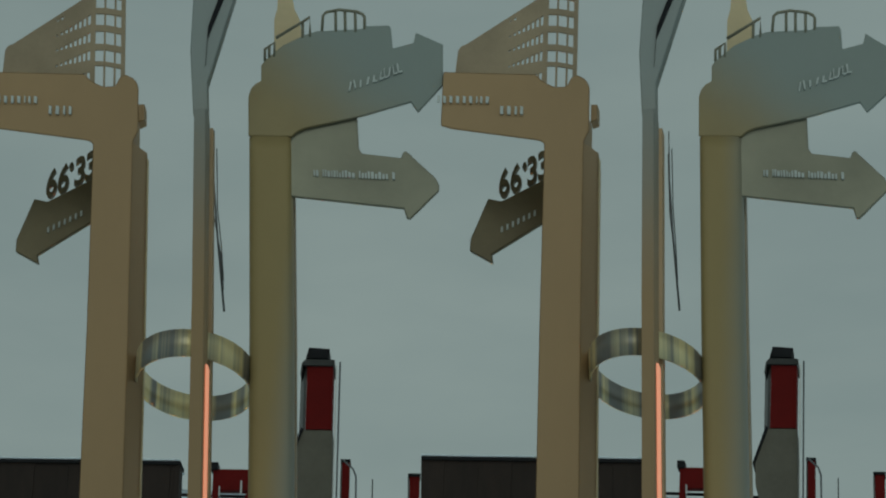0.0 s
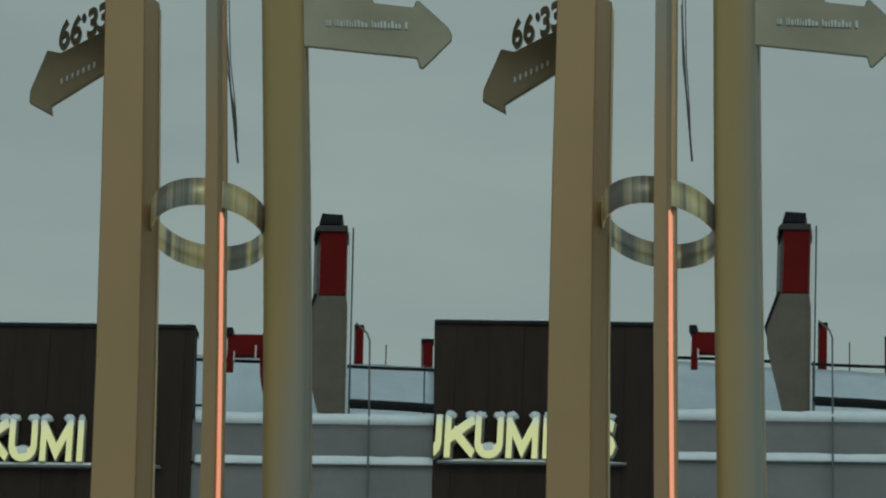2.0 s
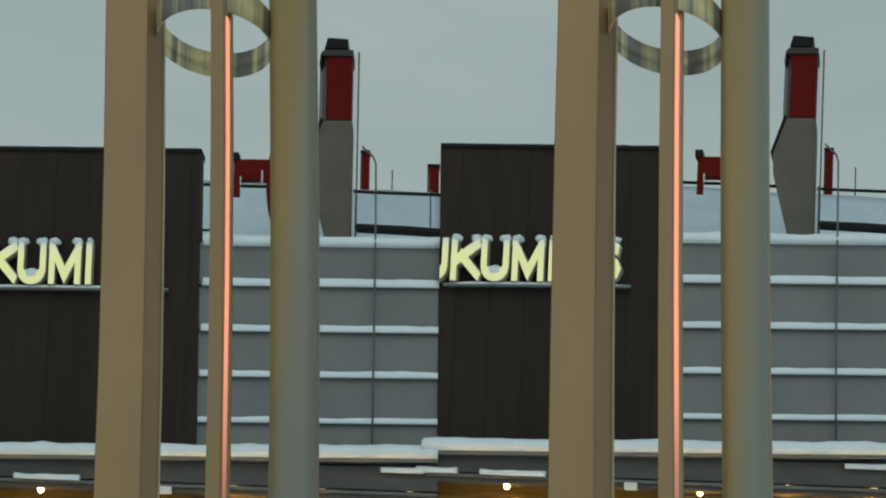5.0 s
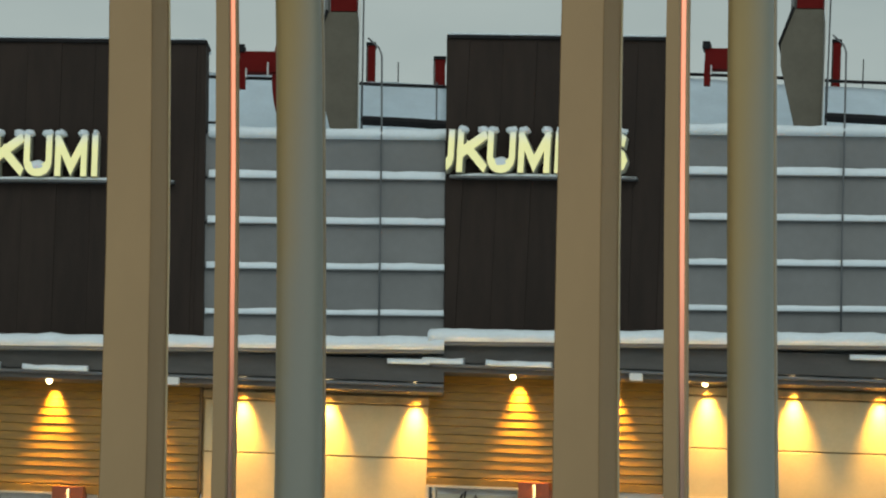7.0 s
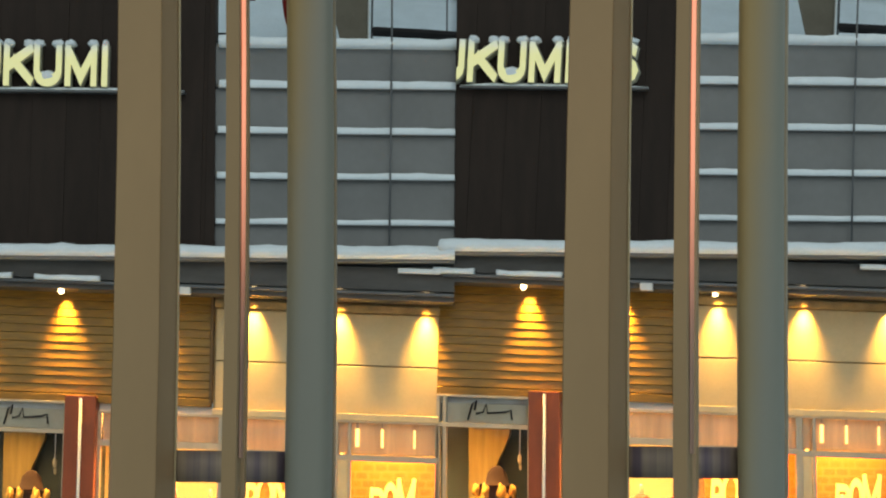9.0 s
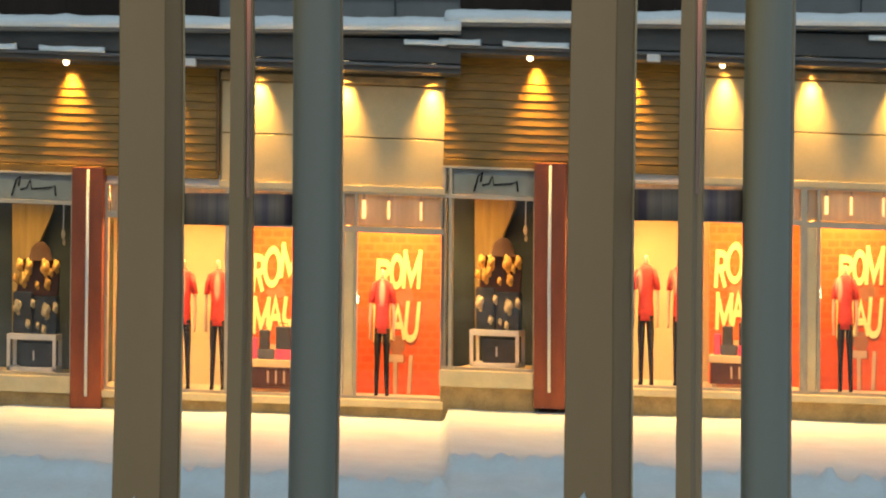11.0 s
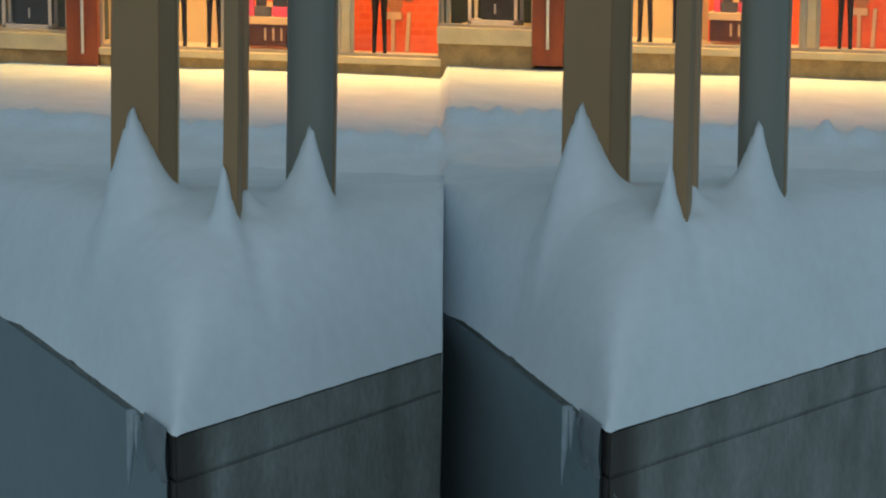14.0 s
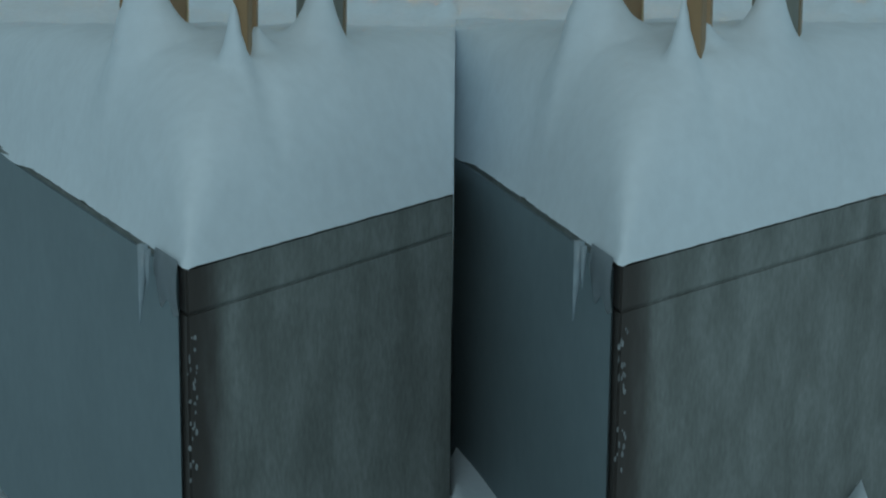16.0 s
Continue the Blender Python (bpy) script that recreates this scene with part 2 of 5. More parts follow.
def shirt_mat():
    """Red cloth with a pale print over the chest."""
    m = mat("red_shirt", (0.78, 0.075, 0.07), 0.8, var=0.15, scale=16)
    nt = m.node_tree
    b = nt.nodes["Principled BSDF"]
    co = nt.nodes.new("ShaderNodeTexCoord")
    mp = nt.nodes.new("ShaderNodeMapping")
    mp.inputs["Location"].default_value, mp.inputs["Scale"].default_value = (0, 0, -6.6), (22, 0, 5.2)
    ln = nt.nodes.new("ShaderNodeVectorMath")
    ln.operation = "LENGTH"
    rg = nt.nodes.new("ShaderNodeMapRange")
    rg.inputs["From Min"].default_value, rg.inputs["From Max"].default_value = 1.0, 0.55
    mx = nt.nodes.new("ShaderNodeMixRGB")
    mx.inputs["Color2"].default_value = (0.80, 0.42, 0.32, 1)
    nt.links.new(co.outputs["Object"], mp.inputs["Vector"])
    nt.links.new(mp.outputs["Vector"], ln.inputs[0])
    nt.links.new(ln.outputs["Value"], rg.inputs["Value"])
    nt.links.new(rg.outputs["Result"], mx.inputs["Fac"])
    nt.links.new(b.inputs["Base Color"].links[0].from_socket, mx.inputs["Color1"])
    nt.links.new(mx.outputs["Color"], b.inputs["Base Color"])
    return m


SHIRT = shirt_mat()


def glass_mat():
    m = bpy.data.materials.new("shop_glass")
    m.use_nodes = True
    nt = m.node_tree
    nt.nodes.clear()
    out = nt.nodes.new("ShaderNodeOutputMaterial")
    mix = nt.nodes.new("ShaderNodeMixShader")
    tr = nt.nodes.new("ShaderNodeBsdfTransparent")
    gl = nt.nodes.new("ShaderNodeBsdfGlossy")
    gl.inputs["Roughness"].default_value = 0.03
    fr = nt.nodes.new("ShaderNodeFresnel")
    fr.inputs["IOR"].default_value = 1.4
    nt.links.new(fr.outputs["Fac"], mix.inputs["Fac"])
    nt.links.new(tr.outputs["BSDF"], mix.inputs[1])
    nt.links.new(gl.outputs["BSDF"], mix.inputs[2])
    nt.links.new(mix.outputs["Shader"], out.inputs["Surface"])
    return m


GLASS = glass_mat()


def glow_film_mat():
    """Milky film added behind the transom panes; shop light through it makes their glow."""
    m = mat("transom_glow_film", (0.85, 0.66, 0.42), 0.4, var=0.18, scale=1.6, stretch=(5, 1, 0.4))
    nt = m.node_tree
    mix, tl = nt.nodes.new("ShaderNodeMixShader"), nt.nodes.new("ShaderNodeBsdfTranslucent")
    tl.inputs["Color"].default_value = (0.85, 0.72, 0.50, 1)
    mix.inputs["Fac"].default_value = 0.16
    out = nt.nodes["Material Output"]
    nt.links.new(nt.nodes["Principled BSDF"].outputs["BSDF"], mix.inputs[1])
    nt.links.new(tl.outputs["BSDF"], mix.inputs[2])
    nt.links.new(mix.outputs["Shader"], out.inputs["Surface"])
    return m


TRANSOM = glow_film_mat()


# ---- mesh helpers ----
def box_bm(x0, x1, y0, y1, z0, z1, bevel=0.0):
    bm = bmesh.new()
    bmesh.ops.create_cube(bm, size=1.0, matrix=Matrix.Translation(((x0 + x1) / 2, (y0 + y1) / 2, (z0 + z1) / 2))
                          @ Matrix.Diagonal((abs(x1 - x0), abs(y1 - y0), abs(z1 - z0), 1)))
    if bevel:
        bmesh.ops.bevel(bm, geom=bm.edges[:], offset=bevel, segments=2, affect="EDGES", profile=0.5)
    return bm


def prism_bm(outline, y0, y1, bevel=0.0):
    """A plate in the x-z plane with this outline, from y0 to y1."""
    bm = bmesh.new()
    front = [bm.verts.new((x, y0, z)) for x, z in outline]
    face = bm.faces.new(front)
    made = bmesh.ops.extrude_face_region(bm, geom=[face])
    bmesh.ops.translate(bm, verts=[v for v in made["geom"] if isinstance(v, bmesh.types.BMVert)], vec=(0, y1 - y0, 0))
    bmesh.ops.recalc_face_normals(bm, faces=bm.faces[:])
    if bevel:
        bmesh.ops.bevel(bm, geom=bm.edges[:], offset=bevel, segments=2, affect="EDGES", profile=0.5)
    return bm


def loft_bm(sections):
    """A closed skin through rings of points, capped at both ends."""
    bm = bmesh.new()
    rings = [[bm.verts.new(p) for p in ring] for ring in sections]
    for a, b in zip(rings, rings[1:]):
        n = len(a)
        for i in range(n):
            bm.faces.new((a[i], a[(i + 1) % n], b[(i + 1) % n], b[i]))
    bm.faces.new(rings[0][::-1])
    bm.faces.new(rings[-1])
    bmesh.ops.recalc_face_normals(bm, faces=bm.faces[:])
    return bm


def tube_bm(points, radius, sides=8, taper=None):
    rings = []
    for i, p in enumerate(points):
        a, b = Vector(points[max(i - 1, 0)]), Vector(points[min(i + 1, len(points) - 1)])
        way = (b - a).normalized()
        side = way.orthogonal().normalized()
        other = way.cross(side)
        r = radius * (taper[i] if taper else 1)
        rings.append([Vector(p) + r * (math.cos(k * 2 * math.pi / sides) * side + math.sin(k * 2 * math.pi / sides) * other) for k in range(sides)])
    # keep the rings aligned
    fixed = [rings[0]]
    for ring in rings[1:]:
        best = min(range(sides), key=lambda s: sum((fixed[-1][k] - ring[(k + s) % sides]).length for k in range(sides)))
        fixed.append([ring[(k + best) % sides] for k in range(sides)])
    return loft_bm(fixed)


def blob_bm(c, r, seed=0, amount=0.15, level=2):
    bm = bmesh.new()
    bmesh.ops.create_icosphere(bm, subdivisions=level, radius=1.0)
    for v in bm.verts:
        k = 1 + amount * noise.noise(v.co * 1.7 + Vector((seed * 3.1, seed, 0)))
        v.co = Vector((v.co.x * r[0] * k + c[0], v.co.y * r[1] * k + c[1], v.co.z * r[2] * k + c[2]))
    return bm


def join_bm(*bms):
    out = bmesh.new()
    for b in bms:
        me = bpy.data.meshes.new("tmp")
        b.to_mesh(me)
        out.from_mesh(me)
        bpy.data.meshes.remove(me)
        b.free()
    return out


def mesh_of(name, bm, material, smooth=False):
    me = bpy.data.meshes.new(name)
    if smooth:
        for f in bm.faces:
            f.smooth = True
    bm.to_mesh(me)
    bm.free()
    me.materials.append(material)
    return me


def solo(name, bm, material, label="", category="", group="", kind="", smooth=False, base=None):
    """A one-mesh thing, its origin at its base."""
    if base is None:
        xs, ys, zs = ([v.co[k] for v in bm.verts] for k in range(3))
        base = ((min(xs) + max(xs)) / 2, (min(ys) + max(ys)) / 2, min(zs))
    bm.transform(Matrix.Translation(-Vector(base)))
    ob = new(name, mesh_of(name, bm, material, smooth))
    ob.location = base
    return tagged(ob, label, category, group, kind)


def thing(name, base, label, category, group="", kind=""):
    ob = new(name)
    ob.empty_display_size = 0.1
    ob.location = base
    return tagged(ob, label, category, group, kind)


def origin_of(ob):
    p = Vector(ob.location)
    while ob.parent:
        ob = ob.parent
        p += Vector(ob.location)
    return p


def part(name, bm, material, parent, label="", smooth=False):
    bm.transform(Matrix.Translation(-origin_of(parent)))
    ob = new(name, mesh_of(name, bm, material, smooth))
    ob.parent = parent
    return tagged(ob, label)


def text_bm(body, x0, x1, z0, z1, y, depth, bold=0.0, slant=0.0):
    """Raised lettering that fills the given rectangle of the x-z plane; its face looks towards -y."""
    cu = bpy.data.curves.new("lettering", "FONT")
    cu.body, cu.extrude, cu.offset = body, 0.5, bold
    tmp = bpy.data.objects.new("lettering", cu)
    scene.collection.objects.link(tmp)
    me = bpy.data.meshes.new_from_object(tmp.evaluated_get(bpy.context.evaluated_depsgraph_get()))
    bpy.data.objects.remove(tmp)
    bm = bmesh.new()
    bm.from_mesh(me)
    bpy.data.meshes.remove(me)
    xs, ys = [v.co.x for v in bm.verts], [v.co.y for v in bm.verts]
    for v in bm.verts:
        u, w, d = (v.co.x - min(xs)) / (max(xs) - min(xs)), (v.co.y - min(ys)) / (max(ys) - min(ys)), v.co.z + 0.5
        v.co = (x0 + u * (x1 - x0), y + depth * (1 - d), z0 + w * (z1 - z0) + slant * u * (x1 - x0))
    bmesh.ops.recalc_face_normals(bm, faces=bm.faces[:])
    return bm


def arc(cx, cz, rx, rz, a0, a1, n=8):
    return [(cx + rx * math.cos(radians(a0 + (a1 - a0) * i / n)), cz + rz * math.sin(radians(a0 + (a1 - a0) * i / n))) for i in range(n + 1)]


GLYPHS = {  # pen strokes in a unit square
    "K": [[(0, 0), (0, 1)], [(0, 0.42), (1, 1)], [(0.32, 0.6), (1, 0)]],
    "U": [[(0, 1), (0, 0.3)] + arc(0.5, 0.3, 0.5, 0.3, 180, 360)[1:] + [(1, 1)]],
    "M": [[(0, 0), (0, 1)], [(0, 1), (0.5, 0.12), (1, 1)], [(1, 1), (1, 0)]],
    "I": [[(0.5, 0), (0.5, 1)]],
    "S": [arc(0.5, 0.75, 0.5, 0.25, 30, 270) + arc(0.5, 0.25, 0.5, 0.25, 90, -150)],
    "R": [[(0, 0), (0, 1)], [(0, 1), (0.6, 1)] + arc(0.6, 0.75, 0.4, 0.25, 90, -90)[1:] + [(0, 0.5)], [(0.45, 0.5), (1, 0)]],
    "O": [arc(0.5, 0.5, 0.5, 0.5, 90, 450, 18)],
    "A": [[(0, 0), (0.5, 1), (1, 0)], [(0.2, 0.36), (0.8, 0.36)]],
    "T": [[(0, 1), (1, 1)], [(0.5, 1), (0.5, 0)]],
}


def glyph_bm(ch, x0, x1, z0, z1, y, depth, pen=0.06):
    """A letter of broad pen strokes that fills the rectangle; pen: half the stroke's height, twice half its width."""
    px_, pz = pen / 2, pen
    out = []
    for n, line in enumerate(GLYPHS[ch]):
        pts = [((x0 + px_ + u * (x1 - x0 - 2 * px_)) * 2, z0 + pz + w * (z1 - z0 - 2 * pz)) for u, w in line]
        if ch == "I":
            pts = [(x0 + x1, p[1]) for p in pts]
        left, right = [], []
        closed = (Vector(pts[0]) - Vector(pts[-1])).length < 1e-4
        if closed:
            pts = pts[:-1]
        for i, p in enumerate(pts):
            a = Vector(pts[max(i - 1, 0)]), Vector(p), Vector(pts[min(i + 1, len(pts) - 1)])
            if closed:
                a = Vector(pts[i - 1]), Vector(p), Vector(pts[(i + 1) % len(pts)])
            d0, d1 = (a[1] - a[0]), (a[2] - a[1])
            d0 = d0.normalized() if d0.length > 1e-6 else d1.normalized()
            d1 = d1.normalized() if d1.length > 1e-6 else d0
            t = (d0 + d1).normalized()
            nrm = Vector((-t.y, t.x))
            k = pen / max(0.45, nrm.dot(Vector((-d0.y, d0.x))))
            ext = Vector((0, 0)) if closed else (-t if i == 0 else t if i == len(pts) - 1 else Vector((0, 0))) * pen * 0.9
            left.append(Vector(p) + nrm * k + ext)
            right.append(Vector(p) - nrm * k + ext)
        bm = bmesh.new()
        yy = y + 0.0012 * n
        fl = [bm.verts.new((q.x / 2, yy, min(max(q.y, z0), z1))) for q in left]
        fr = [bm.verts.new((q.x / 2, yy, min(max(q.y, z0), z1))) for q in right]
        faces = [bm.faces.new((fl[i], fr[i], fr[i + 1], fl[i + 1])) for i in range(len(fl) - 1)]
        if closed:
            faces.append(bm.faces.new((fl[-1], fr[-1], fr[0], fl[0])))
        made = bmesh.ops.extrude_face_region(bm, geom=faces)
        bmesh.ops.translate(bm, verts=[v for v in made["geom"] if isinstance(v, bmesh.types.BMVert)], vec=(0, depth, 0))
        bmesh.ops.recalc_face_normals(bm, faces=bm.faces[:])
        out.append(bm)
    return join_bm(*out)


def rough_snow_bm(x0, x1, y0, y1, z, height, seed, step=0.12):
    """A soft ridge of settled snow along a ledge."""
    bm = bmesh.new()
    n, m = max(int((x1 - x0) / step), 3), 7
    rows = []
    for i in range(n + 1):
        x = x0 + (x1 - x0) * i / n
        row = []
        for j in range(m + 1):
            v = j / m
            arch = math.sin(math.pi * min(max(v, 0.0), 1.0)) ** 0.45
            k = 0.8 + 0.45 * noise.noise(Vector((x * 0.9 + seed, v * 1.5, seed))) + 0.2 * noise.noise(Vector((x * 4, v * 3, seed)))
            end = min(1.0, 6 * min(i, n - i) / n + 0.25)
            row.append(bm.verts.new((x, y0 + (y1 - y0) * v, z + height * arch * max(k, 0.25) * end)))
        rows.append(row)
    for a, b in zip(rows, rows[1:]):
        for j in range(m):
            bm.faces.new((a[j], b[j], b[j + 1], a[j + 1]))
    floor = [bm.verts.new((x0, y0, z)), bm.verts.new((x1, y0, z)), bm.verts.new((x1, y1, z)), bm.verts.new((x0, y1, z))]
    bm.faces.new(floor[::-1])
    bmesh.ops.recalc_face_normals(bm, faces=bm.faces[:])
    return bm


def drift_bm(x0, x1, y0, y1, z, height, seed, step=0.12, uneven=0.16):
    """An even band of snow with a steep rounded front, as it lies on a narrow ledge."""
    bm = bmesh.new()
    n = max(int((x1 - x0) / step), 3)
    d = y1 - y0
    profile = [(0.02, 0.0), (-0.02, 0.35), (0.0, 0.68), (0.10, 0.92), (0.40, 1.0), (0.85, 0.98), (1.0, 0.80), (1.0, 0.0)]
    rows = []
    for i in range(n + 1):
        x = x0 + (x1 - x0) * i / n
        k = 1 + uneven * (1.3 * noise.noise(Vector((x * 1.3 + seed, seed, 2.0))) + 0.7 * noise.noise(Vector((x * 5.0, seed, 7.0))))
        f = 0.05 * noise.noise(Vector((x * 3.0, seed + 4.0, 1.0)))
        rows.append([bm.verts.new((x, y0 + d * (v + f * (1 - v)), z + height * k * h)) for v, h in profile])
    for a, b in zip(rows, rows[1:]):
        for j in range(len(profile) - 1):
            bm.faces.new((a[j], b[j], b[j + 1], a[j + 1]))
        bm.faces.new((a[-1], b[-1], b[0], a[0]))
    bm.faces.new(rows[0]), bm.faces.new(rows[-1][::-1])
    bmesh.ops.recalc_face_normals(bm, faces=bm.faces[:])
    return bm


def cut_side(bm, side, x=0.0):
    """Keeps the part of a mesh on its own side of the plane x."""
    bmesh.ops.bisect_plane(bm, geom=bm.verts[:] + bm.edges[:] + bm.faces[:], plane_co=(x, 0, 0), plane_no=(-side, 0, 0), clear_outer=True)
    return bm


def closed_cut(bm, side, x=0.0):
    """The same, with the cut closed."""
    cut_side(bm, side, x)
    bmesh.ops.holes_fill(bm, edges=[e for e in bm.edges if e.is_boundary], sides=0)
    bmesh.ops.recalc_face_normals(bm, faces=bm.faces[:])
    return bm


# ---- how the second unit lies to the first ----
def shift(side, y, z):
    if side < 0:
        return Vector((0, 0, 0))
    return Vector(((784 + 41 - 168 / y) / 3510 * math.hypot(y, z - 2.2), 0, 0.0044 * y))


def bow(side, z):
    """The posts lean slightly outwards towards their tops."""
    base = (0.11 if side < 0 else 0.07) * (math.hypot(6, z - 2.3) - 6)
    return side * base - (0.006 * (z - 2.5) if side < 0 else -0.006 * (z - 2.5)) * 0.5


def twin(side, bm):
    """Sets a mesh of the first unit over to its own unit; the second one is skewed a little along the street."""
    if side > 0:
        for v in bm.verts:
            v.co.x += 0.235 * v.co.y - 0.048
            v.co.z += 0.0044 * v.co.y
    return bm


SEAM, SEAM_LOW = 0.12, -0.05   # where the two units meet, above and below the canopy


# ---- ground and street ----
def street_height(x, y):
    side_x = x + 5.6 * (x < 0.0) if abs(x) < 6 else 2.8
    z = 0.15 - 0.026 * (side_x - 2.8) + 0.02 * noise.noise(Vector((x * 0.5, y * 0.4, 1.0))) + 0.010 * noise.noise(Vector((x * 2.5, y * 2.0, 4.0)))
    ridge_y = 18.3 - 0.20 * (side_x - 2.8) + 0.3 * noise.noise(Vector((x * 1.1, 2.0, 0.0))) + 0.16 * noise.noise(Vector((x * 5.0, 2.0, 0.0))) + 0.10 * noise.noise(Vector((x * 13.0, 2.0, 3.0)))
    if y < 24:
        z -= 0.022 * (24 - max(y, ridge_y))
    clumps = 0.55 + 0.9 * abs(noise.noise(Vector((x * 3.0, y * 1.0, 9.0)))) + 1.5 * max(0.0, noise.noise(Vector((x * 9.0, y * 3.0, 3.0)))) + 1.1 * max(0.0, noise.noise(Vector((x * 19.0, y * 4.0, 8.0))))
    z += 0.085 * clumps * math.exp(-((y - ridge_y) / (0.16 if y < ridge_y else 0.30)) ** 2)
    if 11.0 < y < ridge_y:   # trodden snow before the ridge
        z += 0.020 * noise.noise(Vector((x * 6.0, y * 2.2, 5.0))) + 0.05 * max(0.0, noise.noise(Vector((x * 4.0, y * 1.1, 11.0))) - 0.15)
    if y < ridge_y:          # the ploughed edge drops towards the square
        z -= 0.20 * min(1.0, (ridge_y - y) / 1.3)
    if y < 9.5:
        # raised between the plinths, so that the snow bounces light onto their sides
        z -= (0.55 - 0.24 * math.exp(-((x - 0.10) / 0.28) ** 4)) * min(1.0, (9.5 - y) / 1.5)
        for hx in (-0.02, 1.28):
            z += (0.13 if hx < 0 else 0.46) * math.exp(-(abs(x - hx) / 0.075) ** 3 - ((y - 5.80) / 0.25) ** 2) * (0.95 + 0.4 * noise.noise(Vector((x * 22, y * 6, 1))))
    return z


def build_ground():
    bm = bmesh.new()
    xs = [-400, -120, -40, -18, -10] + [-7, -6, -5.2] + [-4.6 + 0.055 * i for i in range(168)] + [5.2, 6, 7] + [10, 18, 40, 120, 400]
    ys = [-400, -120, -40, -14, -6, 0, 2.5] + [3.5 + 0.12 * i for i in range(30)] + [7.25 + 0.3 * i for i in range(24)] + [14.6 + 0.12 * i for i in range(66)] + [23, 24, 26, 40, 120, 400, 900]
    grid = [[bm.verts.new((x, y, street_height(x, y))) for y in ys] for x in xs]
    for a, b in zip(grid, grid[1:]):
        for j in range(len(ys) - 1):
            bm.faces.new((a[j], b[j], b[j + 1], a[j + 1]))
    return solo("ground", bm, SNOW, "snow-covered street with a low ploughed ridge", "snow", kind="structure", smooth=True, base=(0, 0, 0))


build_ground()
solo("wall_behind", box_bm(-60, 60, -22, -21.5, -0.5, 3.4), PLAINWALL, "low plain rendered wall across the street", "wall", kind="structure")


# ---- plinth with its snow ----
CORNER = Vector((-0.69, 5.0, 0))
EDGE_R, EDGE_L = Vector((0.656, 1.0, 0)), Vector((-0.80, 1.62, 0))
MOUNDS = [(-0.66, 5.85, 0.55, 0.45, 0.055), (-0.515, 5.47, 0.045, 0.075, -0.05), (-0.43, 5.86, 0.05, 0.07, 0.03)]
CONES = [(-0.926, 5.856, 0.205, 0.150, 0.325), (-0.620, 5.547, 0.062, 0.060, 0.215), (-0.572, 5.70, 0.070, 0.080, 0.07), (-0.397, 5.885, 0.115, 0.125, 0.235)]


def cap_height(x, y):
    rx, ry = 2 * (x - CORNER.x), y - CORNER.y
    to_r = (ry * 1.312 - rx) / 1.65
    to_l = (ry * 1.60 + rx * 1.62) / 2.28
    d = (max(to_r, 1e-3) ** -0.85 + max(to_l, 1e-3) ** -0.85) ** (-1 / 0.85)
    z = 0.606 + 0.465 * (1 - math.exp(-d / 0.075)) - 0.11 * max(0.0, y - 6.4)
    z += (0.012 * noise.noise(Vector((x * 5, y * 3, 3))) + 0.006 * noise.noise(Vector((x * 16, y * 9, 7)))) * min(1.0, d / 0.15)
    for mx, my, sx, sy, h in MOUNDS:
        z += h * math.exp(-((x - mx) / sx) ** 2 - ((y - my) / sy) ** 2) * min(1.0, d / 0.12)
    for mx, my, sx, sy, h in CONES:
        q = math.hypot((x - mx) / sx, (y - my) / sy) * (1 + 0.10 * noise.noise(Vector((x * 12, y * 12, 5))))
        z += h * max(0.0, 1 - q) ** 2.0
    return z


def ease(k):
    k = min(1.0, max(0.0, k))
    return k * k * (3 - 2 * k)


def meeting_height(x, y, z):
    """Drifted snow bridges the gap between the two plinths."""
    lx = 2 * (x - (0.235 * y - 0.048) - CORNER.x)
    to_l = ((y - CORNER.y) * 1.60 + lx * 1.62) / 2.28
    w = (1 - ease(x / 0.40)) * ease((y - 6.15) / 0.5) * ease(to_l / 0.12)
    return z + (max(z, cap_height(0.0, y) + 0.0) - z) * w


